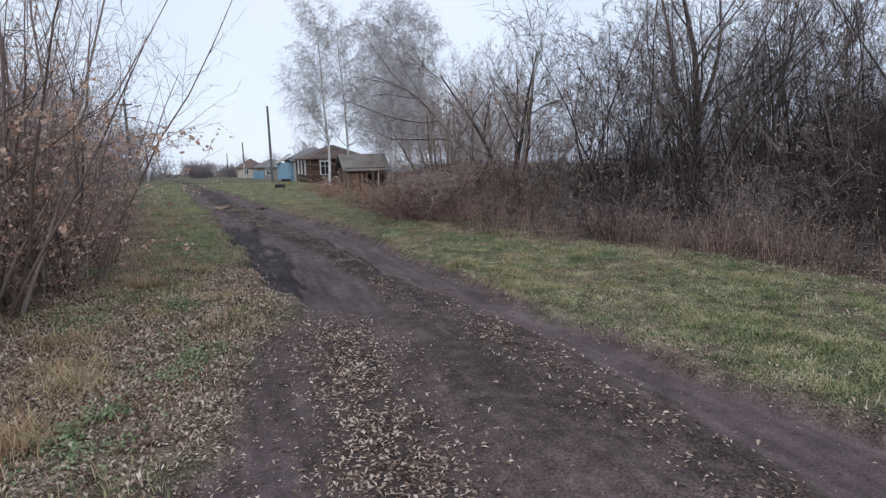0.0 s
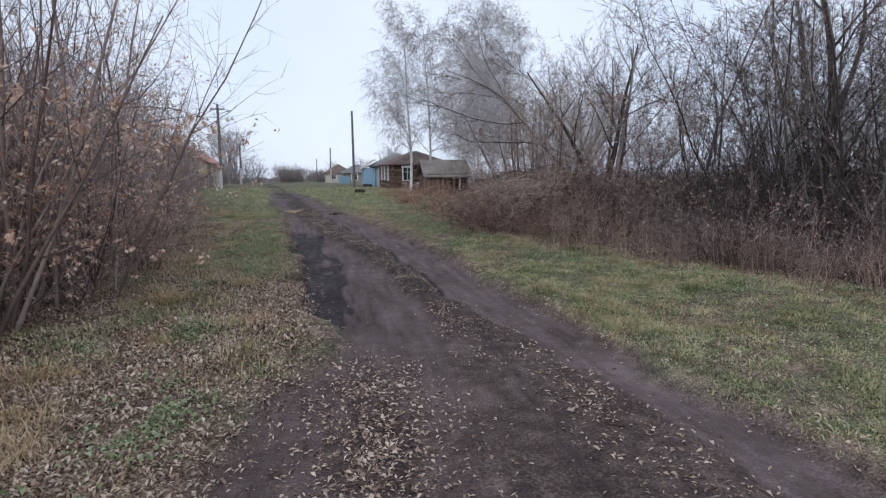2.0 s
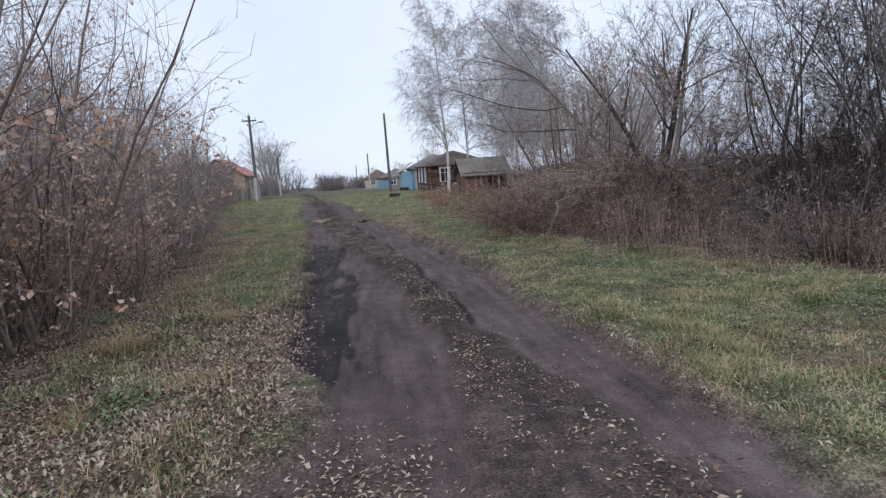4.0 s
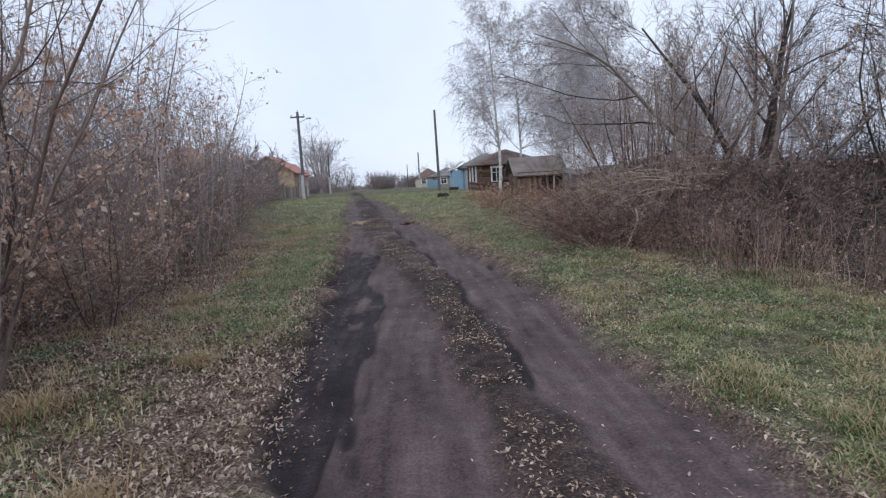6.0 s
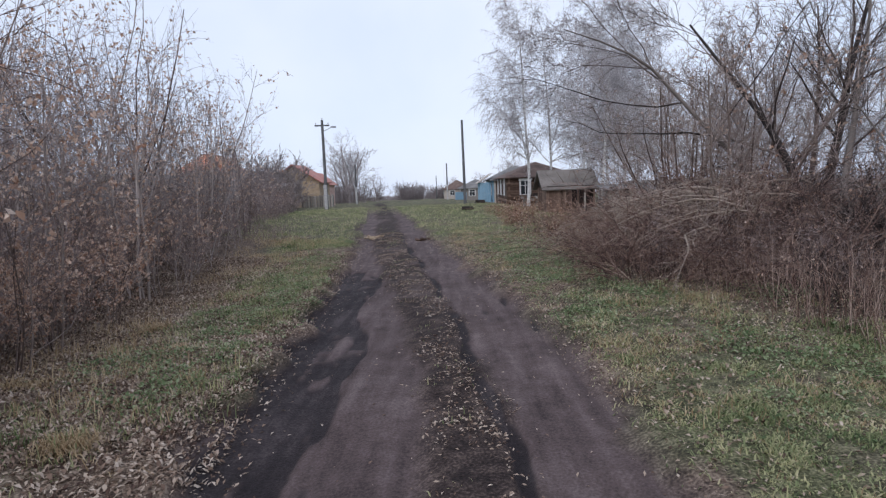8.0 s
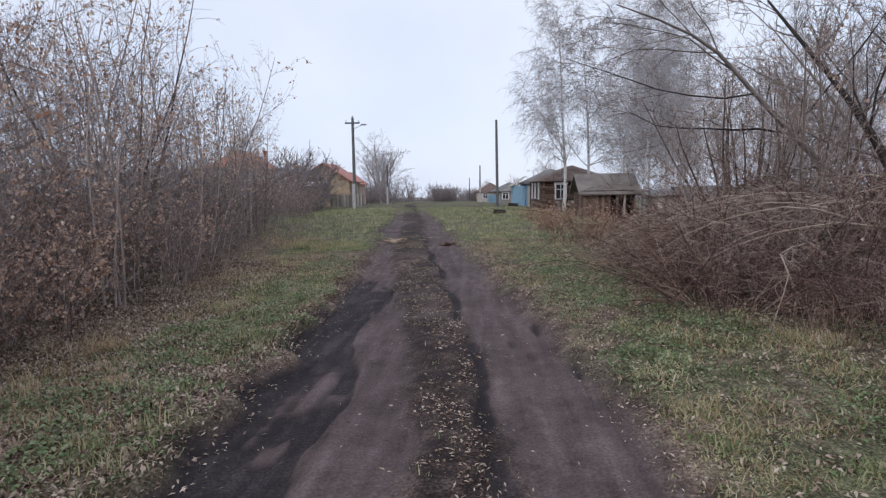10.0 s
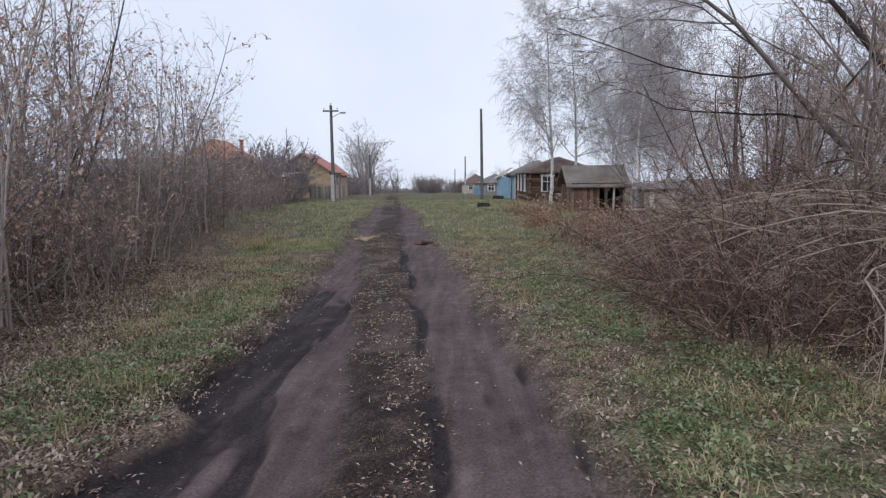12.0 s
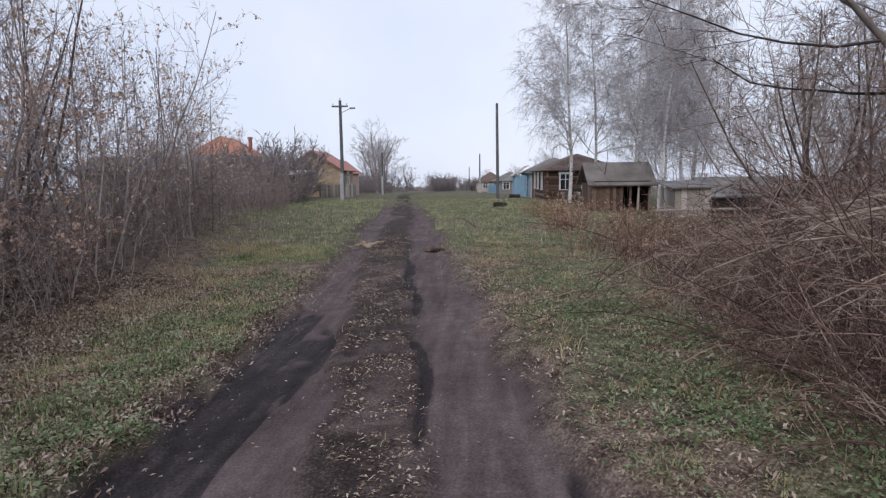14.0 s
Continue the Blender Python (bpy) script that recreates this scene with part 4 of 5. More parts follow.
def board_parts(parent, p, q, z0, z1, width, material, thick=0.04, rng=random.Random(4)):
    """Upright boards, each a piece of its own, from p to q."""
    p, q = Vector((*p, 0)), Vector((*q, 0))
    d = q - p
    n = max(1, round(d.length / width))
    w = d.length / n - 0.012
    turn = math.degrees(math.atan2(d.y, d.x))
    mesh = None
    for i in range(n):
        c = p + d * ((i + 0.5) / n)
        if mesh is None:
            ob = part("board", box(bmesh.new(), -w / 2, -thick / 2, z0, w / 2, thick / 2, z1, 0.004), material, parent)
            mesh = ob.data
        else:
            ob = new("board", mesh)
            ob.parent = parent
        ob.matrix_basis = pose(c.x, c.y, rng.uniform(-0.02, 0.02), 0, rng.uniform(-0.6, 0.6), turn)


def log_wall(parent, p, q, z0, z1, r=0.12):
    z = z0 + r
    p, q = Vector((*p, 0)), Vector((*q, 0))
    u = (q - p).normalized() * 0.2
    a, b = p - u, q + u
    mesh = None
    while z < z1 + r * 0.3:
        if mesh is None:
            ob = part("log", rod(bmesh.new(), (a.x, a.y, 0), (b.x, b.y, 0), r, r * 0.96, 8), PLANK_BROWN, parent)
            mesh = ob.data
        else:
            ob = new("log", mesh)
            ob.parent = parent
        ob.matrix_basis = pose(0, 0, z)
        z += r * 1.85


def wall_box(bm, x0, y0, x1, y1, z0, z1, t=0.2):
    """Four walls with thickness, butted end to end."""
    box(bm, x0, y0, z0, x1, y0 + t, z1)
    box(bm, x0, y1 - t, z0, x1, y1, z1)
    box(bm, x0, y0 + t, z0, x0 + t, y1 - t, z1)
    box(bm, x1 - t, y0 + t, z0, x1, y1 - t, z1)
    return bm


def window(parent, x, y, z, w, h, face, trim=PAINT_WHITE):
    """A casement with surround, sill and panes; face: the way it looks, '-y' or '-x' or '+x'."""
    turn = {"-y": 0, "-x": -90, "+x": 90}[face]
    ob = part("window", box(bmesh.new(), -w / 2, -0.012, -h / 2, w / 2, 0.03, h / 2), DARK_WOOD, parent, "old casement window with a pale carved surround")
    ob.matrix_basis = pose(x, y, z, 0, 0, turn)
    bm = bmesh.new()
    s = 0.13
    box(bm, -w / 2 - s, -0.06, -h / 2, -w / 2, -0.015, h / 2)
    box(bm, w / 2, -0.06, -h / 2, w / 2 + s, -0.015, h / 2)
    box(bm, -w / 2 - s - 0.05, -0.075, h / 2, w / 2 + s + 0.05, -0.012, h / 2 + 0.2)
    box(bm, -0.03, -0.05, -h / 2, 0.03, -0.02, h / 2)
    box(bm, -w / 2, -0.048, h * 0.14, -0.03, -0.022, h * 0.14 + 0.05)
    box(bm, 0.03, -0.048, h * 0.14, w / 2, -0.022, h * 0.14 + 0.05)
    part("window_frame", bm, trim, ob)
    part("sill", box(bmesh.new(), -w / 2 - s, -0.1, -h / 2 - 0.07, w / 2 + s, -0.012, -h / 2), trim, ob)
    for sx in (-1, 1):
        part("pane", box(bmesh.new(), min(sx * 0.03, sx * w / 2), -0.024, -h / 2, max(sx * 0.03, sx * w / 2), -0.016, h / 2), GLASS, ob)
    return ob


def hip_roof(parent, x0, y0, x1, y1, eave, ridge, material, over=0.35, inset=None):
    x0, y0, x1, y1 = x0 - over, y0 - over, x1 + over, y1 + over
    w, l = x1 - x0, y1 - y0
    if l >= w:
        k = w * 0.5 if inset is None else inset
        a, b = ((x0 + x1) / 2, y0 + k, ridge), ((x0 + x1) / 2, y1 - k, ridge)
        faces = [((x0, y0, eave), (x1, y0, eave), a), ((x1, y0, eave), (x1, y1, eave), b, a), ((x1, y1, eave), (x0, y1, eave), b), ((x0, y1, eave), (x0, y0, eave), a, b)]
    else:
        k = l * 0.5 if inset is None else inset
        a, b = (x0 + k, (y0 + y1) / 2, ridge), (x1 - k, (y0 + y1) / 2, ridge)
        faces = [((x0, y0, eave), (x1, y0, eave), b, a), ((x1, y0, eave), (x1, y1, eave), b), ((x1, y1, eave), (x0, y1, eave), a, b), ((x0, y1, eave), (x0, y0, eave), a)]
    bm = bmesh.new()
    for f in faces:
        slab(bm, f, 0.08)
    return part("roof", bm, material, parent)


def gable_roof(parent, x0, y0, x1, y1, eave, ridge, material, along="y", over=0.35):
    bm = bmesh.new()
    if along == "y":
        xm = (x0 + x1) / 2
        drop = (ridge - eave) * over / (xm - x0)
        slab(bm, ((x0 - over, y1 + over, eave - drop), (x0 - over, y0 - over, eave - drop), (xm, y0 - over, ridge), (xm, y1 + over, ridge)), 0.08)
        slab(bm, ((x1 + over, y0 - over, eave - drop), (x1 + over, y1 + over, eave - drop), (xm, y1 + over, ridge), (xm, y0 - over, ridge)), 0.08)
    else:
        ym = (y0 + y1) / 2
        drop = (ridge - eave) * over / (ym - y0)
        slab(bm, ((x0 - over, y0 - over, eave - drop), (x1 + over, y0 - over, eave - drop), (x1 + over, ym, ridge), (x0 - over, ym, ridge)), 0.08)
        slab(bm, ((x1 + over, y1 + over, eave - drop), (x0 - over, y1 + over, eave - drop), (x0 - over, ym, ridge), (x1 + over, ym, ridge)), 0.08)
    return part("roof", bm, material, parent)


def gables(parent, x0, y0, x1, y1, eave, ridge, material, along="y"):
    for k in (0, 1):
        bm = bmesh.new()
        if along == "y":
            y = y0 + 0.02 if k == 0 else y1 - 0.02
            pts = [(x0 + 0.1, y, eave), (x1 - 0.1, y, eave), ((x0 + x1) / 2, y, ridge - 0.12)]
        else:
            x = x0 + 0.02 if k == 0 else x1 - 0.02
            pts = [(x, y0 + 0.1, eave), (x, y1 - 0.1, eave), (x, (y0 + y1) / 2, ridge - 0.12)]
        slab(bm, pts, 0.06)
        part("gable", bm, material, parent)


def chimney(parent, x, y, z0, z1, material=BRICK_RED, w=0.45):
    bm = box(bmesh.new(), x - w / 2, y - w / 2, z0, x + w / 2, y + w / 2, z1 - 0.15)
    box(bm, x - w / 2 - 0.06, y - w / 2 - 0.06, z1 - 0.15, x + w / 2 + 0.06, y + w / 2 + 0.06, z1)
    part("chimney", bm, material, parent)


def house(name, label, category="house"):
    return tagged(new(name), label, category)


def low(x0, y0, x1, y1):
    return min(ground_z(x, y) for x in (x0, x1) for y in (y0, y1)) - 0.1


# the log house
h = house("log_house", "old brown log house with pale window surrounds and hipped roof")
x0, y0, x1, y1 = 8.3, 56, 13.9, 65.5
g = low(x0, y0, x1, y1)
log_wall(h, (x0, y0), (x1, y0), g, 1.9)
log_wall(h, (x0, y1), (x1, y1), g, 1.9)
log_wall(h, (x0, y0), (x0, y1), g + 0.11, 1.9)
log_wall(h, (x1, y0), (x1, y1), g + 0.11, 1.9)
hip_roof(h, x0, y0, x1, y1, 1.85, 3.2, ROOF_BROWN, 0.45)
window(h, 9.7, y0 - 0.13, 0.95, 0.75, 1.15, "-y")
window(h, 11.4, y0 - 0.13, 0.95, 0.75, 1.15, "-y")
window(h, x0 - 0.13, 58.2, 0.95, 0.75, 1.2, "-x")
window(h, x0 - 0.13, 61.0, 0.95, 0.75, 1.2, "-x")
window(h, x0 - 0.13, 63.6, 0.95, 0.75, 1.2, "-x")

# the blue house
h = house("blue_house", "single-storey house with faded blue boards and a grey roof")
x0, y0, x1, y1 = 8.06, 67, 13.5, 77
g = low(x0, y0, x1, y1)
part("wall", wall_box(bmesh.new(), x0, y0, x1, y1, g, 1.75), PLANK_GREY, h)
part("cladding", boards_wall(bmesh.new(), (x0 - 0.03, y1), (x0 - 0.03, y0), g, 1.75, 0.16), PAINT_BLUE, h, "faded light-blue upright boards")
part("cladding", boards_wall(bmesh.new(), (x0, y0 - 0.03), (x1, y0 - 0.03), g, 1.75, 0.16), PLANK_PALE, h, "pale upright boards")
hip_roof(h, x0, y0, x1, y1, 1.72, 3.25, ROOF_GREY, 0.4)
window(h, x0 - 0.09, 69.5, 0.75, 0.8, 1.1, "-x")
window(h, x0 - 0.09, 73.0, 0.75, 0.8, 1.1, "-x")
h = house("blue_porch", "blue boarded porch with a pale sheet roof", "porch")
x0, y0, x1, y1 = 6.75, 69, 7.9, 73
g = low(x0, y0, x1, y1)
part("wall", boards_wall(boards_wall(bmesh.new(), (x0, y0), (x1, y0), g, 1.5, 0.15), (x0, y1), (x0, y0 + 0.03), g, 1.5, 0.15), PAINT_BLUE, h)
part("roof", slab(bmesh.new(), ((x0 - 0.35, y0 - 0.3, 1.45), (x1 + 0.15, y0 - 0.3, 2.5), (x1 + 0.15, y1 + 0.3, 2.5), (x0 - 0.35, y1 + 0.3, 1.45)), 0.05), PLANK_PALE, h, "pale lean-to roof")

# the shed by the brushwood
h = house("shed", "low plank shed with an open lean-to and a weathered roof", "shed")
x0, y0, x1, y1 = 8.6, 40, 11.45, 43
g = low(x0, y0, x1, y1)
board_parts(h, (x0, y0), (10.1, y0), g, 1.05, 0.17, PLANK_BROWN)
board_parts(h, (x0, y1), (x0, y0 + 0.04), g, 1.05, 0.17, PLANK_BROWN)
board_parts(h, (x0, y1), (x1, y1), g, 1.05, 0.17, DARK_WOOD)
board_parts(h, (10.1, y0 + 0.05), (10.1, y1 - 0.05), g, 1.05, 0.17, DARK_WOOD)
board_parts(h, (x1, y0 + 0.1), (x1, y1 - 0.05), g, 1.05, 0.17, DARK_WOOD)
for k, x in enumerate((10.45, 10.85, 11.4)):
    part("post", rod(bmesh.new(), (x, y0, g), (x + 0.03, y0, 1.02), 0.06, 0.055), PLANK_BROWN if k != 1 else PLANK_PALE, h)
part("beam", box(bmesh.new(), x0, y0 - 0.07, 1.03, x1, y0 + 0.05, 1.13, 0.01), DARK_WOOD, h)
gable_roof(h, x0, y0, x1, y1, 1.13, 2.1, ROOF_MOSSY, "x", 0.3)
gables(h, x0, y0, x1, y1, 1.13, 2.1, DARK_WOOD, "x")

# small hut and rail further right
h = house("hut", "small grey boarded hut with a flat sloping roof", "hut")
x0, y0, x1, y1 = 9.96, 32, 11.25, 33.8
g = low(x0, y0, x1, y1)
for p, q, m in (((x0, y0), (x1, y0), PLANK_PALE), ((x0, y1), (x0, y0 + 0.04), PLANK_GREY), ((x1, y0 + 0.04), (x1, y1), PLANK_GREY), ((x1 - 0.05, y1), (x0 + 0.05, y1), PLANK_GREY)):
    board_parts(h, p, q, g, 0.92, 0.2, m)
part("roof", slab(bmesh.new(), ((x0 - 0.15, y0 - 0.2, 0.94), (x1 + 0.15, y0 - 0.2, 0.98), (x1 + 0.15, y1 + 0.2, 1.2), (x0 - 0.15, y1 + 0.2, 1.16)), 0.04), ROOF_GREY, h)
r = house("pole_rail", "rough wooden rail on short posts", "rail")
for x in (8.9, 10.4, 11.9):
    part("post", rod(bmesh.new(), (x, 30, ground_z(x, 30) - 0.1), (x, 30, ground_z(x, 30) + 0.32), 0.045, 0.04), PLANK_GREY, r)
part("rail", rod(bmesh.new(), (8.6, 29.94, ground_z(8.9, 30) + 0.3), (12.2, 29.94, ground_z(11.9, 30) + 0.34), 0.05, 0.04), PLANK_PALE, r)

h = house("outhouse", "long low dark outhouse with a grey sheet roof", "outhouse")
x0, y0, x1, y1 = 12.9, 36, 16.6, 39
g = low(x0, y0, x1, y1)
board_parts(h, (x0, y0), (x1, y0), g, 0.6, 0.18, DARK_WOOD)
board_parts(h, (x0, y1), (x0, y0 + 0.04), g, 0.6, 0.18, PLANK_GREY)
board_parts(h, (x1, y0 + 0.04), (x1, y1), g, 0.6, 0.18, PLANK_GREY)
board_parts(h, (x1 - 0.05, y1), (x0 + 0.05, y1), g, 0.6, 0.18, PLANK_GREY)
gable_roof(h, x0, y0, x1, y1, 0.6, 1.3, ROOF_GREY, "x", 0.3)
gables(h, x0, y0, x1, y1, 0.6, 1.3, PLANK_GREY, "x")

# houses at the far end of the row
for nm, lab, (x0, y0, x1, y1), ev, rg, wm, rm in (
    ("far_house", "low grey house with a dark roof in the village row", (5.7, 95, 10.5, 104), 0.8, 2.1, PLANK_GREY, ROOF_GREY),
    ("far_house", "low pale house with a reddish-brown roof in the village row", (3.2, 120, 8.5, 129), 0.5, 2.3, PLANK_PALE, ROOF_BROWN),
):
    h = house(nm, lab)
    g = low(x0, y0, x1, y1)
    part("wall", wall_box(bmesh.new(), x0, y0, x1, y1, g, ev), wm, h)
    hip_roof(h, x0, y0, x1, y1, ev - 0.05, rg, rm, 0.4)
    window(h, x0 - 0.03, y0 + 2.5, ev - 0.75, 0.8, 0.9, "-x")
    window(h, x0 - 0.03, y0 + 6, ev - 0.75, 0.8, 0.9, "-x")
    window(h, x0 + 1.6, y0 - 0.03, ev - 0.75, 0.8, 0.9, "-y")

# across the track: yellow house, orange-roofed house
h = house("yellow_house", "yellow brick house with a red sheet-metal gable roof")
x0, y0, x1, y1 = -13.6, 60, -8.9, 65
g = low(x0, y0, x1, y1)
part("wall", wall_box(bmesh.new(), x0, y0, x1, y1, g, 2.3), PLASTER_YELLOW, h)
gable_roof(h, x0, y0, x1, y1, 2.35, 3.85, ROOF_RED, "y", 0.4)
gables(h, x0, y0, x1, y1, 2.35, 3.85, PLASTER_YELLOW, "y")
window(h, -11.6, y0 - 0.03, 1.35, 0.8, 1.1, "-y")
window(h, x1 + 0.03, 62.6, 1.35, 0.8, 1.1, "+x")
h = house("annex", "pinkish plastered annex with a red roof", "annex")
x0, y0, x1, y1 = -12.0, 66, -9.3, 70
g = low(x0, y0, x1, y1)
part("wall", wall_box(bmesh.new(), x0, y0, x1, y1, g, 2.1), PLASTER_PINK, h)
gable_roof(h, x0, y0, x1, y1, 2.15, 3.2, ROOF_RED, "y", 0.35)
gables(h, x0, y0, x1, y1, 2.15, 3.2, PLASTER_PINK, "y")
h = house("brick_house", "brick house with a bright orange hipped roof")
x0, y0, x1, y1 = -19.6, 55, -16.0, 61
g = low(x0, y0, x1, y1)
part("wall", wall_box(bmesh.new(), x0, y0, x1, y1, g, 3.3), BRICK_RED, h)
hip_roof(h, x0, y0, x1, y1, 3.3, 4.9, ROOF_ORANGE, 0.4, 1.8)
window(h, -17.0, y0 - 0.03, 2.2, 0.9, 1.2, "-y")
window(h, -18.0, y0 - 0.03, 2.2, 0.9, 1.2, "-y")
chimney(h, -15.9, 58, 3.4, 4.9, BRICK_RED, 0.22)

h = house("barn", "long low grey plank barn behind the hedge", "barn")
x0, y0, x1, y1 = -20.5, 43, -14.0, 48
g = low(x0, y0, x1, y1)
board_parts(h, (x0, y0), (x1, y0), g, 2.1, 0.2, PLANK_GREY)
board_parts(h, (x1, y0 + 0.04), (x1, y1), g, 2.1, 0.2, PLANK_GREY)
board_parts(h, (x1 - 0.05, y1), (x0, y1), g, 2.1, 0.2, DARK_WOOD)
gable_roof(h, x0, y0, x1, y1, 2.1, 2.95, ROOF_GREY, "x", 0.35)
gables(h, x0, y0, x1, y1, 2.1, 2.95, PLANK_GREY, "x")
h = house("plank_shed", "low dark shed with a pale flat roof behind the hedge", "shed")
x0, y0, x1, y1 = -12.3, 47, -9.3, 50
g = low(x0, y0, x1, y1)
board_parts(h, (x0, y0), (x1, y0), g, 1.7, 0.18, DARK_WOOD)
board_parts(h, (x1, y0 + 0.04), (x1, y1), g, 1.7, 0.18, DARK_WOOD)
board_parts(h, (x0, y1), (x0, y0 + 0.04), g, 1.7, 0.18, DARK_WOOD)
board_parts(h, (x1 - 0.05, y1), (x0 + 0.05, y1), g, 1.7, 0.18, DARK_WOOD)
part("roof", slab(bmesh.new(), ((x0 - 0.3, y0 - 0.4, 1.74), (x1 + 0.3, y0 - 0.4, 1.74), (x1 + 0.3, y1 + 0.3, 2.0), (x0 - 0.3, y1 + 0.3, 2.0)), 0.08), PAINT_WHITE, h, "pale sheet roof")


def fence(label, p, q, h0, width, material, mat2):
    f = tagged(new("fence"), label, "fence")
    p, q = Vector((*p, 0)), Vector((*q, 0))
    d, n = q - p, max(2, round((q - p).length / width))
    turn = math.atan2(d.y, d.x)
    r = random.Random(n)
    mesh = None
    for i in range(n):
        c = p + d * ((i + 0.5) / n)
        if mesh is None:
            b = part("board", box(bmesh.new(), -width / 2 + 0.012, -0.012, 0, width / 2 - 0.012, 0.012, h0, 0.004), material, f)
            mesh = b.data
        else:
            b = new("board", mesh)
            b.parent = f
        b.matrix_basis = pose(c.x, c.y, ground_z(c.x, c.y) - 0.04 + r.uniform(-0.03, 0.03), 0, r.uniform(-1.5, 1.5), math.degrees(turn))
    side = Vector((-d.y, d.x, 0)).normalized() * 0.035
    for z in (0.25, h0 * 0.78):
        a, b = p + side, q + side
        part("rail", rod(bmesh.new(), (a.x, a.y, ground_z(p.x, p.y) + z), (b.x, b.y, ground_z(q.x, q.y) + z), 0.03, 0.03, 6), mat2, f)
    for k in range(int(d.length / 2.2) + 1):
        c = p + d * min(1, k * 2.2 / d.length) + side * 2.4
        part("post", rod(bmesh.new(), (c.x, c.y, ground_z(c.x, c.y) - 0.2), (c.x, c.y, ground_z(c.x, c.y) + h0 + 0.05), 0.05, 0.045, 6), mat2, f)
    return f


fence("grey board fence in front of the yellow house", (-9.2, 54), (-6.6, 54), 1.0, 0.14, PLANK_GREY, PLANK_GREY)
fence("grey board fence in front of the yellow house", (-6.6, 54.1), (-7.6, 60), 1.0, 0.14, PLANK_GREY, PLANK_GREY)
fence("weathered pale board fence between two houses", (8.2, 64.5), (9.8, 64.5), 1.5, 0.13, PLANK_PALE, PLANK_GREY)
fence("faded blue paling fence by the far houses", (4.4, 84), (6.2, 90), 1.1, 0.2, PAINT_BLUE, PLANK_GREY)
fence("dark old paling fence beside the log house", (9.3, 52), (12.6, 52), 1.0, 0.13, DARK_WOOD, DARK_WOOD)


def utility_pole(label, x, y, top, r=0.11, stub=0.0, arm=True, lamp=False, lean=0.0):
    p = tagged(new("utility_pole"), label, "utility pole", group="poles along the track")
    g = ground_z(x, y)
    h0 = top - g
    part("post", rod(bmesh.new(), (0, 0, -0.3), (lean * h0, 0, h0), r, r * 0.7, 10), POLE_WOOD, p)
    if stub:
        part("concrete_stub", box(bmesh.new(), -0.11, -r - 0.2, -0.3, 0.11, -r - 0.01, stub, 0.02), CONCRETE, p, "pale concrete stub strapped to the post")
        for z in (stub * 0.55, stub * 0.85):
            part("strap", box(bmesh.new(), -0.13, -r - 0.215, z, 0.13, r + 0.01, z + 0.04), STEEL, p)
    if arm:
        part("crossarm", box(bmesh.new(), -0.5, -0.12, h0 - 0.42, 0.5, -0.04, h0 - 0.32, 0.01), POLE_WOOD, p)
        for sx in (-0.42, 0.42, 0.0):
            bm = bmesh.new()
            z = h0 - 0.32 if sx else h0
            bmesh.ops.create_uvsphere(bm, u_segments=8, v_segments=6, radius=0.05, matrix=Matrix.Translation((sx, -0.08 if sx else 0, z + 0.1)))
            part("insulator", rod(bm, (sx, -0.08 if sx else 0, z), (sx, -0.08 if sx else 0, z + 0.1), 0.015, 0.03), PORCELAIN, p)
    if lamp:
        a = part("lamp_arm", rod(bmesh.new(), (0.06, 0, h0 - 0.75), (0.65, -0.1, h0 - 0.5), 0.022, 0.022), STEEL, p)
        part("lamp_head", box(bmesh.new(), 0.6, -0.2, h0 - 0.54, 0.95, -0.02, h0 - 0.44, 0.03), STEEL, p, "grey street-lamp head")
    p.matrix_basis = pose(x, y, g)
    return p


utility_pole("grey wooden utility pole with a concrete stub, crossarm and lamp", -5.55, 46, 6.15, 0.12, 1.7, True, True)
utility_pole("plain grey wooden utility pole standing on the grass", 4.05, 46, 5.8, 0.105, 0, False, False, -0.01)
utility_pole("distant wooden utility pole with a pale concrete stub", 3.4, 88, 4.4, 0.12, 2.2, False)
utility_pole("distant wooden utility pole", 1.6, 142, 3.6, 0.13, 0, False)
utility_pole("distant wooden utility pole with a pale concrete stub", -7.6, 75, 4.2, 0.12, 2.0, False)

# ---- distance ----
r = random.Random(71)
ROUND = Habit([7, 5, 4, 2], [0.07, 0.12, 0.15, 0.18], [0.04, 0.05, 0.05, 0.03], [1.8, 1.4, 1.3], [0.55, 0.5, 0.45], [46, 44, 42], [0.3, 0.15, 0.1], 0.5)
far_tree = [free_tree("field_tree", 350 + k, [((0, 0, 0), (0.05, 0, 1), 7, 0.2), ((0, 0, 1), (-0.5, 0.2, 1), 5, 0.14), ((0, 0, 1), (0.5, -0.2, 1), 5, 0.14)], ROUND, TWIG_HAZED, BARK_GREY, "bare round-crowned tree beyond the houses", 0.06, 0.08, least=0.018) for k in range(2)]
for x, y, s in ((-13.5, 108, 1.5), (-14.3, 109, 1.4), (-12.7, 110, 1.3), (-13.2, 105, 1.1), (-16.0, 114, 1.1), (-10.5, 125, 0.8), (-22, 92, 1.0), (-19, 84, 0.9), (-26, 80, 1.0), (-16, 78, 0.75), (6, 160, 0.8), (12, 150, 0.9), (-31, 70, 0.9), (18, 120, 1.1), (14, 110, 1.0)):
    place(far_tree[r.randrange(2)], x, y, r.uniform(0, 6), s)

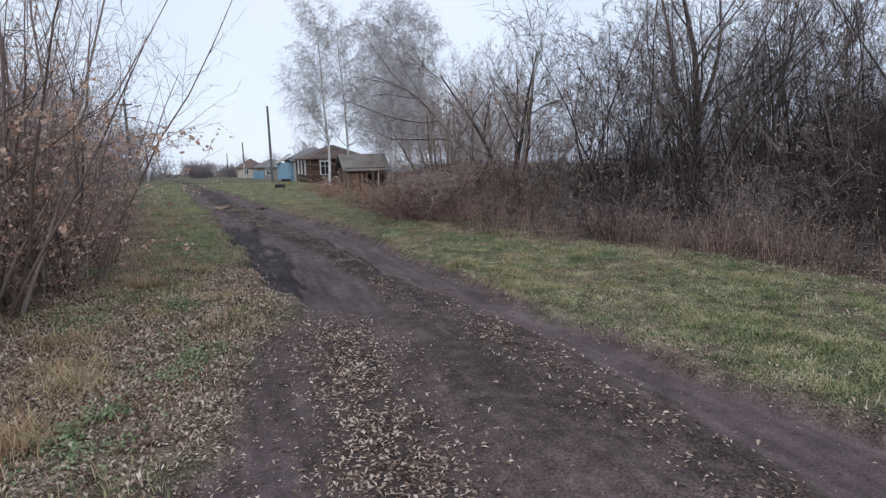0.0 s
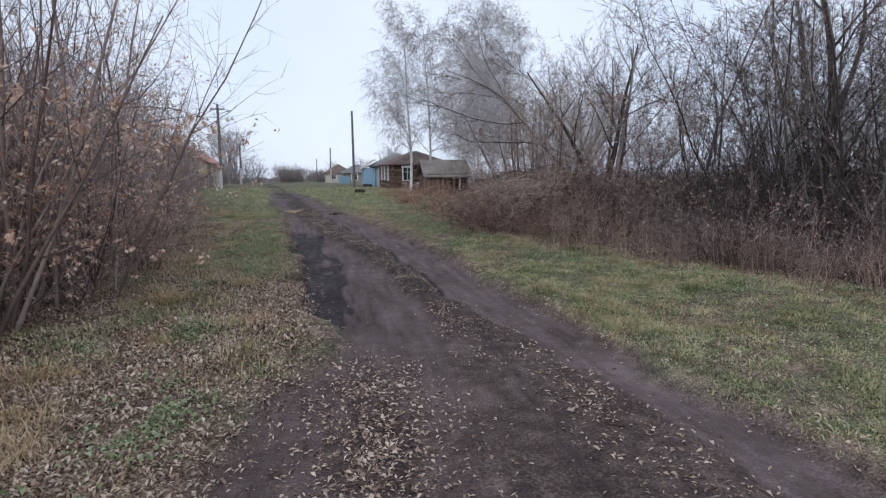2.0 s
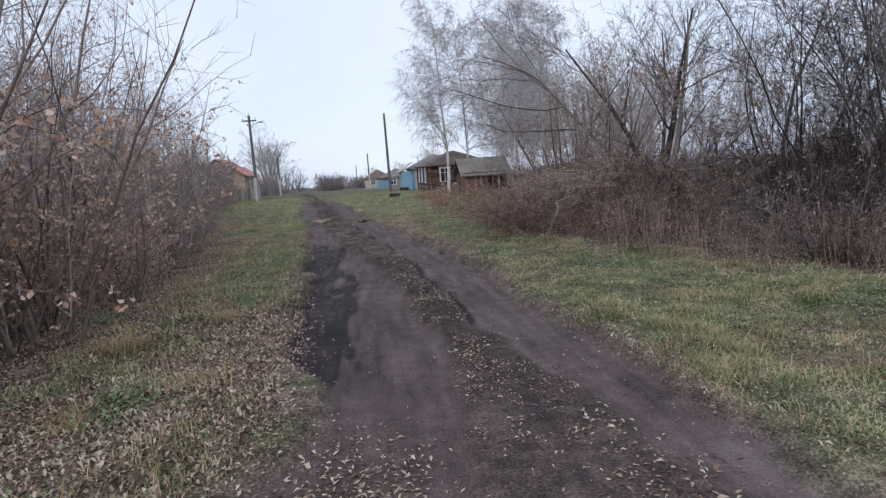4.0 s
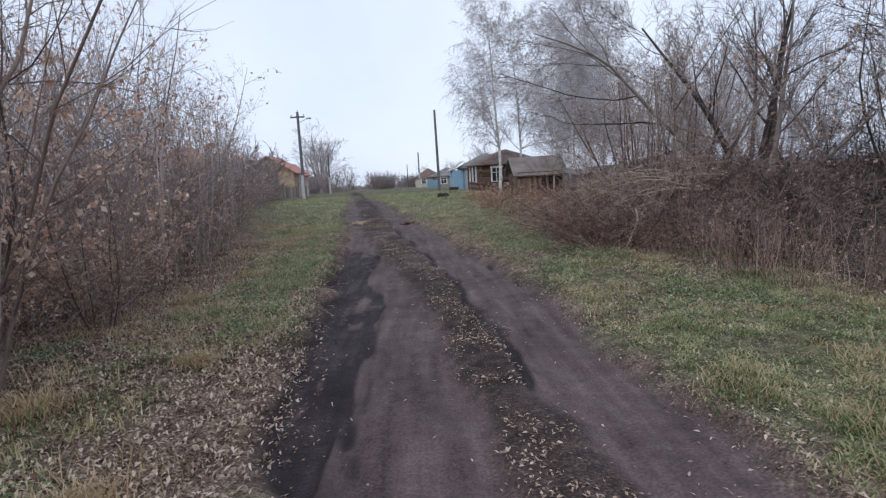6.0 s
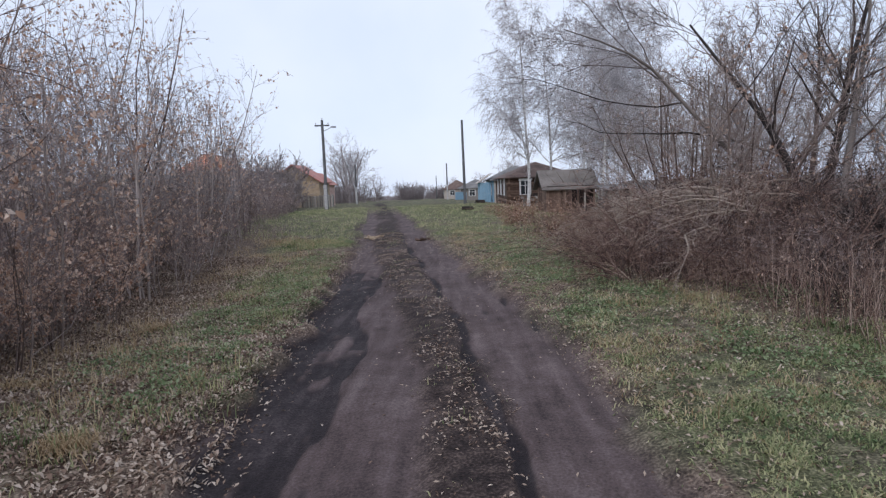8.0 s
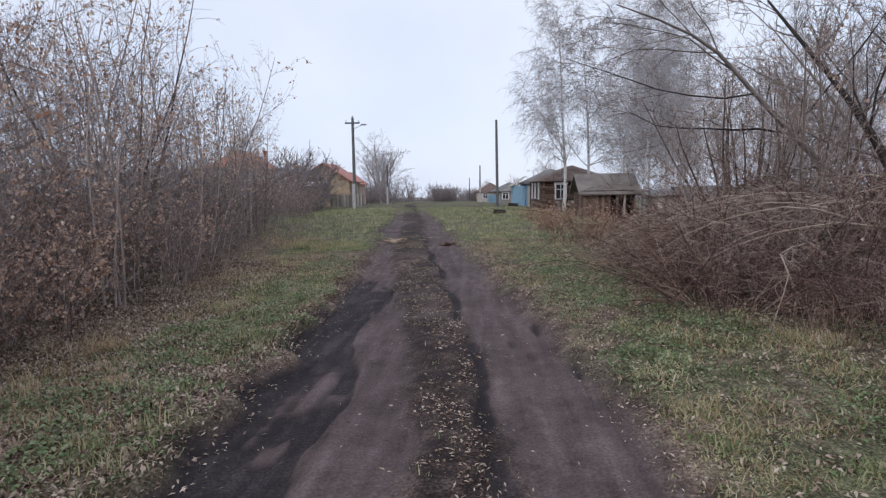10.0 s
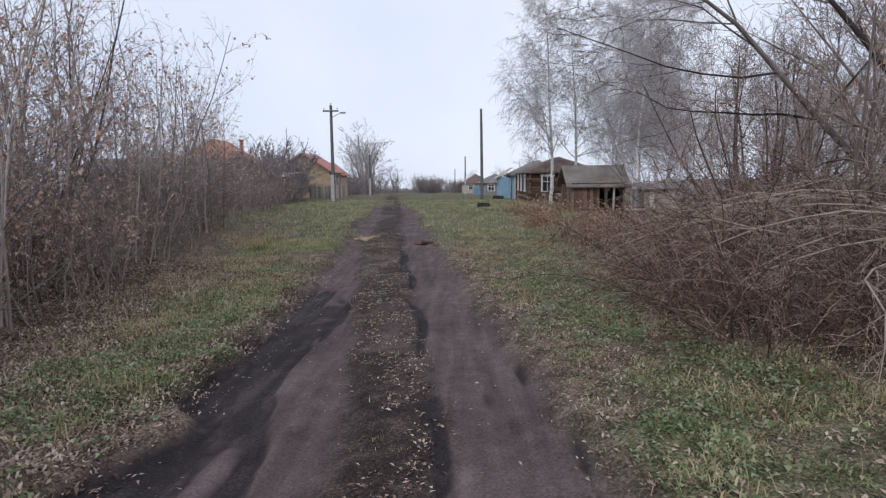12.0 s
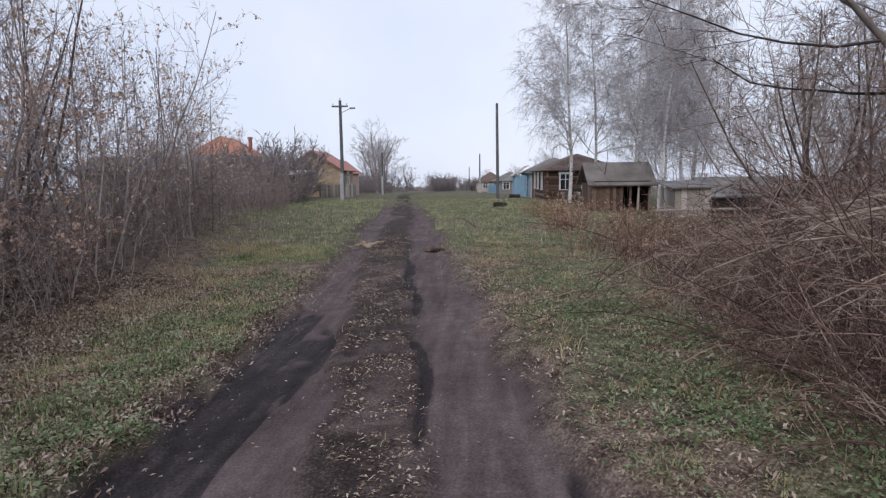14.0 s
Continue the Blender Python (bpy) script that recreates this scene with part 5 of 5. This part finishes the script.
SPARSE = Habit([4, 3, 1], [0.12, 0.16, 0.2], [0.05, 0.06, 0.03], [1.8, 1.6], [0.42, 0.45], [36, 42], [0.12, 0.1], 0.55)
scrub = [shrub("field_bush", 370 + k, 16, 3.0, 40, SPARSE, TWIG_FAR_HAZED, BARK_GREY, "bare rounded bush in the far meadow", r0=0.03, spread=1.0, thick=0.05, group="bushes in the far meadow", least=0.022) for k in range(2)]
for x, y, s in [(-4.5 + r.uniform(-3, 3), 150 + r.uniform(-8, 8), r.uniform(1.2, 1.7)) for _ in range(8)] + [(r.uniform(-30, -9), r.uniform(85, 130), r.uniform(0.9, 1.4)) for _ in range(26)] + [(r.uniform(-3, 4), r.uniform(150, 175), r.uniform(0.9, 1.3)) for _ in range(8)]:
    place(scrub[r.randrange(2)], x, y, r.uniform(0, 6), s)
for x, y, s in ((-10.2, 46.5, 1.1), (-11.8, 48.0, 1.25), (-8.4, 45.5, 0.8), (-13.4, 47.0, 1.2), (-15.2, 50.0, 1.2), (-11.0, 52.0, 1.2), (-8.0, 44.0, 0.7), (-9.0, 41.0, 0.9), (-10.5, 43.0, 1.0), (-10.4, 51.5, 1.35), (-11.3, 50.5, 1.4), (-12.4, 52.5, 1.45), (-10.9, 53.2, 1.3), (-13.2, 50.8, 1.3)):
    place(scrub[r.randrange(2)], x, y, r.uniform(0, 6), s)

for x, y, s in ((-7.0, 38.0, 1.1), (-7.9, 39.6, 1.2), (-8.8, 38.4, 1.25), (-9.6, 40.4, 1.2), (-7.2, 41.2, 1.0), (-10.6, 39.0, 1.3)):
    place(core[r.randrange(3)], x, y, r.uniform(0, 6), s)


def far_woods():
    """A belt of bare trees and scrub far beyond the village, as one mass of stems."""
    g = np.random.RandomState(9)
    S = []
    for _ in range(4500):
        a = g.uniform(-0.55, 0.9)
        d = g.uniform(170, 330)
        x, y = d * math.sin(a), d * math.cos(a)
        lump = vnoise(np.array([x]), np.array([y * 0.3]), 9, 5)[0]
        hgt = (1.2 + 6.5 * lump ** 2) * g.uniform(0.5, 1.0)
        z = -0.021 * min(350, max(0, y - 50)) - 0.2
        q = Vector((x + g.normal(0, 0.6), y, z + hgt))
        S.append(([Vector((x, y, z)), q], [0.14, 0.04], 0))
        for _ in range(3):
            t = g.uniform(0.3, 0.9)
            p = Vector((x, y, z)).lerp(q, t)
            S.append(([p, p + Vector((g.normal(0, 0.9), 0, g.uniform(0.2, 1.2)))], [0.07, 0.03], 1))
    v, f = tubes(S, 3)
    tagged(obj("far_woods", mesh_np("far_woods", v, f), TWIG_FAR_HAZED), "distant belt of bare trees and scrub", "woods", kind="stuff")


far_woods()


# ---- grass, weeds and fallen leaves ----
def keep_spots(g, n, x0, x1, y0, y1, weight):
    x, y = g.uniform(x0, x1, n), g.uniform(y0, y1, n)
    k = g.rand(n) < weight(x, y)
    return x[k], y[k]


def blades(name, x, y, g, lo, hi, width, bend, material, label, category="grass", lie=0.0):
    n = len(x)
    z = height(x, y) - 0.006
    a = g.uniform(0, 6.283, n)
    L = g.uniform(lo, hi, n) * (0.35 + 1.4 * vnoise(x, y, 0.22, 31) ** 1.5)
    t = lie + np.abs(g.normal(0, bend, n)) * (1 - lie / 2)
    dx, dy = np.cos(a), np.sin(a)
    sx, sy = -dy * width / 2, dx * width / 2
    p = np.stack([x, y, z], 1)
    side = np.stack([sx, sy, np.zeros(n)], 1) * g.uniform(0.6, 1.4, (n, 1))
    m = p + np.stack([dx * np.sin(t * 0.6), dy * np.sin(t * 0.6), np.cos(t * 0.6)], 1) * (L * 0.55)[:, None]
    e = m + np.stack([dx * np.sin(t * 1.5), dy * np.sin(t * 1.5), np.cos(t * 1.5)], 1) * (L * 0.5)[:, None]
    v = np.stack([p - side, p + side, m - side * 0.75, m + side * 0.75, e], 1).reshape(-1, 3)
    b = np.arange(n)[:, None] * 5
    f4 = np.concatenate([b, b + 1, b + 3, b + 2], 1)
    f3 = np.concatenate([b + 2, b + 3, b + 4], 1)
    return tagged(obj(name, mesh_np(name, v, [f4, f3]), material), label, category, kind="stuff")


g = np.random.RandomState(41)


def right_w(x, y):
    rr, br = edge(y, RUT_RR), edge(y, BUSH_R_X, BUSH_R_Y)
    return step(x, rr - 0.05, rr + 0.35) * (1 - 0.9 * step(x, br - 0.2, br + 1.2)) * (0.16 + 0.84 * step(vnoise(x, y, 0.16, 51) * 0.55 + vnoise(x, y, 0.6, 52) * 0.45, 0.34, 0.58)) * (1 - 0.5 * step(y, 9.5, 11.5) * (1 - step(y, 18, 21)))


def left_w(x, y):
    ll, bl = edge(y, RUT_LL), edge(y, BUSH_L_X, BUSH_L_Y)
    patch = vnoise(x, y, 1.3, 21) * 0.6 + vnoise(x, y, 0.4, 22) * 0.4
    return (1 - step(x, ll - 0.3, ll + 0.02)) * step(x, bl - 0.6 + 0.7 * step(y, 8, 11), bl + 0.4 + 0.6 * step(y, 8, 11)) * step(patch + 0.016 * (y - 8), 0.40, 0.66)


def far_w(x, y):
    _, _, _, whole, _ = zones(x, y)
    return (1 - whole) * (1 - step(y, 44, 60))


x, y = keep_spots(g, 300000, 3.2, 8.0, 2.0, 13, right_w)
blades("verge_grass", x, y, g, 0.022, 0.06, 0.009, 0.9, GRASS_GREEN, "matted green grass turning yellow beside the track", lie=0.7)
x, y = keep_spots(g, 90000, 1.5, 9.5, 0.5, 24, right_w)
blades("verge_grass", x, y, g, 0.03, 0.09, 0.007, 1.1, GRASS_GREEN, "short green grass turning yellow along the wood", lie=0.4)
x, y = keep_spots(g, 110000, -2.5, 1.4, 2.0, 22, left_w)
blades("verge_grass", x, y, g, 0.03, 0.10, 0.008, 0.95, GRASS_GREEN, "short patchy green grass between the rut and bushes")
x, y = keep_spots(g, 45000, -7, 8, 22, 46, far_w)
blades("far_grass", x, y, g, 0.05, 0.12, 0.014, 0.8, GRASS_GREEN, "low green grass of the village meadow")
x, y = keep_spots(g, 90000, 2.5, 8.5, 1.0, 24, lambda x, y: right_w(x, y) * vnoise(x, y, 0.5, 53) ** 2 * 1.8)
blades("dry_grass", x, y, g, 0.04, 0.13, 0.005, 1.0, GRASS_DRY, "dead yellow grass among the green", lie=0.6)

x, y = keep_spots(g, 12000, -1, 3.4, 8, 26, lambda x, y: zones(x, y)[2] * step(vnoise(x, y, 0.3, 58), 0.45, 0.7))
blades("crown_grass", x, y, g, 0.02, 0.06, 0.007, 1.0, GRASS_GREEN, "thin trodden grass on the crown of the track")


def left_dry(x, y):
    ll, bl = edge(y, RUT_LL), edge(y, BUSH_L_X, BUSH_L_Y)
    return (1 - step(x, ll - 0.5, ll - 0.1)) * step(x, bl - 1.0, bl + 0.3) * step(vnoise(x, y, 0.8, 57), 0.35, 0.8)


x, y = keep_spots(g, 70000, -4, 1.4, 0.3, 24, left_dry)
blades("dry_grass", x, y, g, 0.06, 0.2, 0.006, 1.1, GRASS_DRY, "flattened straw-coloured dead grass", lie=0.5)
x, y = keep_spots(g, 60000, 2.6, 7.5, 5, 22, lambda x, y: right_w(x, y) ** 0.3 * step(x, edge(y, RUT_RR), edge(y, RUT_RR) + 0.3) * step(vnoise(x, y, 0.55, 91) * 0.6 + vnoise(x, y, 0.18, 92) * 0.4, 0.48, 0.68))
blades("dry_grass", x, y, g, 0.06, 0.17, 0.006, 1.0, GRASS_DRY, "tangled pale dead grass on the verge", lie=0.9)


def tuft(x, y, n, size, seed, material=GRASS_DRY, label="tuft of long straw-coloured dead grass"):
    q = np.random.RandomState(seed)
    px, py = x + q.normal(0, size * 0.5, n), y + q.normal(0, size * 0.4, n)
    ob = blades("grass_tuft", px, py, q, size * 0.3, size * 1.15, 0.006, 0.8, material, label, "grass tuft", 1.15)
    ob["group"] = "dead grass tufts on the verge"


for k, (x, y, s) in enumerate(((-0.55, 4.35, 0.30), (-0.75, 4.9, 0.26), (-0.25, 6.4, 0.2), (0.35, 6.9, 0.16), (-0.9, 5.6, 0.28), (-0.6, 8.1, 0.22), (-1.0, 10.2, 0.24), (0.15, 8.9, 0.14), (-1.2, 12.6, 0.25), (-0.7, 3.5, 0.25), (-0.4, 11.4, 0.16))):
    tuft(x, y, 420, s, 500 + k)

# tall stalks with orange-brown leaves near the sheds
rusty = [shrub("rusty_weeds", 270 + k, 30, 1.3, 34, WEEDS, RUST_STALK, RUST_STALK, "tall rusty-brown withered weeds with curled leaves", r0=0.007, spread=0.6, leaves=60, leaf_size=0.06, category="dry weeds", group="rusty weeds by the sheds", leaf_min=0) for k in range(2)]
for k in range(40):
    q = random.Random(600 + k)
    place(rusty[k % 2], q.uniform(4.4, 7.4), q.uniform(18.5, 31), q.uniform(0, 6), q.uniform(0.35, 0.7))


def leaf_litter(name, x, y, size, label, flat=0.35, slim=0.16):
    """Narrow curled leaves lying every way: two triangles folded along the midrib."""
    n = len(x)
    z = height(x, y) + 0.006
    a, tip = g.uniform(0, 6.283, n), g.normal(0, flat, n)
    L = size * g.uniform(0.45, 1.15, n)
    W = L * slim * g.uniform(0.6, 1.35, n)
    d = np.stack([np.cos(a) * np.cos(tip), np.sin(a) * np.cos(tip), np.abs(np.sin(tip))], 1)
    s = np.stack([-np.sin(a), np.cos(a), g.normal(0, 0.35, n)], 1)
    p = np.stack([x, y, z], 1)
    up = np.array([[0, 0, 1.0]]) * (g.uniform(0.1, 1.0, n) * W)[:, None]
    mid = p + d * (L * g.uniform(0.35, 0.6, n))[:, None]
    v = np.stack([p, mid + s * W[:, None] + up, p + d * L[:, None], mid - s * W[:, None] + up], 1).reshape(-1, 3)
    b = np.arange(n)[:, None] * 4
    f = np.concatenate([np.concatenate([b, b + 1, b + 2], 1), np.concatenate([b, b + 2, b + 3], 1)])
    return tagged(obj(name, mesh_np(name, v, f), LEAF_FALLEN), label, "fallen leaves", kind="stuff")


def litter_left(x, y):
    ll, bl = edge(y, RUT_LL), edge(y, BUSH_L_X, BUSH_L_Y)
    return (1 - step(x, ll - 0.15, ll + 0.15)) * (0.3 + 0.7 * vnoise(x, y, 0.7, 61))


def litter_road(x, y):
    left, right, mid, whole, wet = zones(x, y)
    crown = np.exp(-((x - 1.25 - 0.05 * y) / 0.45) ** 2) * (1 - step(y, 4.4, 6.4)) * 1.0
    second = np.exp(-((x - 2.95) / 0.28) ** 2) * step(y, 1.5, 2.6) * (1 - step(y, 5.5, 7)) * 0.4
    edge_l = np.exp(-((x - edge(y, RUT_LL)) / 0.25) ** 2) * 0.5
    edge_r = np.exp(-((x - edge(y, RUT_RR) - 0.05) / 0.12) ** 2) * 0.2
    return (0.010 * whole + 0.9 * mid * step(y, 5, 7) * step(vnoise(x, y, 0.25, 63), 0.3, 0.7) + (crown + second) * step(vnoise(x, y, 0.3, 65), 0.3, 0.7) + edge_l + edge_r) * (1 - 0.7 * wet)


x, y = keep_spots(g, 330000, -4.0, 1.3, 1.8, 19, litter_left)
leaf_litter("fallen_leaves", x, y, 0.044, "carpet of pale curled fallen leaves under the bushes", 0.5, 0.2)
x, y = keep_spots(g, 150000, -0.2, 4.6, 1.2, 24, litter_road)
leaf_litter("fallen_leaves", x, y, 0.036, "scattered fallen leaves on the muddy track", 0.2, 0.18)
x, y = keep_spots(g, 70000, 0.3, 3.6, 1.2, 6.6, lambda x, y: (np.exp(-((x - 1.2 - 0.05 * y) / 0.36) ** 2) + 0.35 * np.exp(-((x - 2.95) / 0.28) ** 2)) * (0.25 + 0.75 * step(vnoise(x, y, 0.35, 67) * 0.6 + vnoise(x, y, 0.1, 68) * 0.4, 0.25, 0.65)) * (1 - step(y, 4.6, 6.4)) * 0.5)
leaf_litter("fallen_leaves", x, y, 0.048, "dense strip of pale fallen leaves on the track", 0.25, 0.19)
x, y = keep_spots(g, 105000, 2.4, 10, 1, 22, lambda x, y: step(x, edge(y, RUT_RR) - 0.05, edge(y, RUT_RR) + 0.15) * (step(x, edge(y, BUSH_R_X, BUSH_R_Y) - 1.6, edge(y, BUSH_R_X, BUSH_R_Y) + 0.6) * 0.7 + 0.16 + 0.5 * np.exp(-((x - edge(y, RUT_RR) - 0.28) / 0.15) ** 2) + 0.4 * step(vnoise(x, y, 0.5, 69), 0.45, 0.8) + 0.25 * step(y, 9, 11) * step(x, edge(y, RUT_RR), edge(y, RUT_RR) + 0.4)))
leaf_litter("fallen_leaves", x, y, 0.042, "brown fallen leaves at the foot of the wood", 0.45, 0.2)


def weed_patch(x0, y0, radius, n, seed, size=0.06):
    """Low broad-leaved green weeds: rosettes of bent leaves."""
    q = np.random.RandomState(seed)
    cx, cy = x0 + q.normal(0, radius * 0.75, n), y0 + q.normal(0, radius * 1.1, n)
    k = (q.rand(n) < step(vnoise(cx, cy, 0.22, seed), 0.3, 0.6)) & (zones(cx, cy)[3] < 0.3)
    cx, cy = cx[k], cy[k]
    n = len(cx)
    t = q.uniform(0, 6.283, n)
    L = size * q.uniform(0.5, 1.25, n)
    W = L * q.uniform(0.28, 0.45, n)
    lift = q.uniform(0.1, 0.9, n)
    p = np.stack([cx, cy, height(cx, cy) + q.uniform(0.0, 0.05, n)], 1)
    dirv = np.stack([np.cos(t) * np.cos(lift), np.sin(t) * np.cos(lift), np.sin(lift)], 1)
    s = np.stack([-np.sin(t), np.cos(t), np.zeros(n)], 1)
    droop = np.stack([np.zeros(n), np.zeros(n), -L * 0.25], 1)
    mid = p + dirv * (L * 0.55)[:, None]
    up = np.array([[0, 0, 1.0]]) * (W * 0.35)[:, None]
    v = np.stack([p, mid + s * W[:, None] + up, p + dirv * L[:, None] + droop, mid - s * W[:, None] + up, mid], 1).reshape(-1, 3)
    b = np.arange(n)[:, None] * 5
    f = np.concatenate([np.concatenate([b + i, b + j, b + 4], 1) for i, j in ((0, 1), (1, 2), (2, 3), (3, 0))])
    ob = tagged(obj("green_weeds", mesh_np("green_weeds", v, f), WEED_GREEN), "patch of low broad-leaved green weeds on the verge", "weeds", "green weeds on the verge")
    return ob


for k, (x, y, r0, n) in enumerate(((-0.35, 3.45, 0.22, 260), (0.1, 4.7, 0.25, 260), (-0.1, 5.3, 0.15, 120), (0.0, 6.6, 0.25, 200), (0.15, 10.1, 0.4, 420), (-0.4, 10.8, 0.35, 320), (-0.15, 12.4, 0.4, 420), (-0.6, 13.2, 0.45, 420), (-0.2, 14.6, 0.4, 420), (-0.8, 16.0, 0.5, 420), (-0.5, 18.3, 0.5, 420), (6.5, 7.9, 0.35, 260), (7.4, 6.2, 0.4, 260), (5.2, 9.6, 0.4, 320), (3.9, 13.0, 0.45, 520), (3.85, 14.3, 0.4, 420), (3.6, 15.8, 0.45, 420), (3.5, 17.6, 0.4, 320), (4.0, 20.5, 0.8, 900), (4.6, 22.5, 0.7, 600), (3.8, 11.6, 0.35, 320), (5.9, 12.0, 0.3, 200), (-1.3, 9.4, 0.2, 160), (6.1, 6.9, 0.3, 160), (5.4, 8.4, 0.35, 160), (4.7, 10.4, 0.35, 240), (4.4, 9.2, 0.3, 120), (7.0, 5.0, 0.4, 200), (4.3, 18.4, 0.5, 400), (4.5, 12.3, 0.3, 220), (-0.9, 6.2, 0.2, 100), (0.3, 11.4, 0.35, 300), (0.35, 13.3, 0.35, 360), (-0.1, 16.2, 0.45, 420), (0.3, 15.2, 0.35, 300), (0.25, 18.0, 0.5, 420), (-0.2, 20.5, 0.6, 500), (3.9, 16.8, 0.4, 300), (4.2, 14.9, 0.4, 300))):
    weed_patch(x, y, r0, n * 4, 700 + k, 0.036)


# ---- odds and ends ----
def rubble(x, y, seed, n, label, material):
    q = random.Random(seed)
    root = tagged(new("rubble_heap"), label, "rubble")
    z = ground_z(x, y)
    for k in range(n):
        bm = bmesh.new()
        box(bm, -0.08, -0.045, -0.025, 0.08, 0.045, 0.03, 0.012)
        for v in bm.verts:
            v.co += Vector((q.gauss(0, 0.012), q.gauss(0, 0.012), q.gauss(0, 0.008)))
        b = part("broken_brick", bm, material, root)
        b.matrix_basis = pose(q.gauss(0, 0.14), q.gauss(0, 0.1), 0.025 + 0.01 * k, q.uniform(-15, 15), q.uniform(-15, 15), q.uniform(0, 180))
    root.matrix_basis = pose(x, y, z)


rubble(0.4, 22.3, 81, 7, "small heap of broken yellowish bricks in the rut", PLASTER_YELLOW)
rubble(1.8, 21.8, 82, 5, "few broken reddish-brown bricks lying in the rut", PLANK_BROWN)


def old_trough(x, y, length, label, turn):
    bm = bmesh.new()
    rod(bm, (-length / 2, 0, 0.12), (length / 2, 0, 0.10), 0.13, 0.11, 9)
    for v in bm.verts:
        v.co += Vector((random.Random(v.index).gauss(0, 0.015), 0, random.Random(v.index + 50).gauss(0, 0.012)))
    ob = part("dark_log", bm, DARK_WOOD, None)
    tagged(ob, label, "log")
    ob.matrix_basis = pose(x, y, ground_z(x, y) - 0.02, 0, 0, turn)


old_trough(3.75, 36.5, 0.6, "short dark wet log lying on the grass", 10)
old_trough(5.2, 47.5, 0.7, "short dark wet log lying on the grass", -5)


def woodpile(x, y, label):
    root = tagged(new("woodpile"), label, "woodpile")
    q = random.Random(90)
    for row in range(4):
        for k in range(9 - row):
            a = (x + k * 0.22 + row * 0.11 - 1, y + q.uniform(-0.1, 0.1), ground_z(x, y) + 0.09 + row * 0.17)
            part("log", rod(bmesh.new(), a, (a[0] + q.uniform(-0.08, 0.08), a[1] + 0.9, a[2]), 0.1, 0.09, 7), PLANK_BROWN if q.random() < 0.6 else PLANK_GREY, root)


woodpile(9.3, 50, "loose pile of cut logs by the log house")
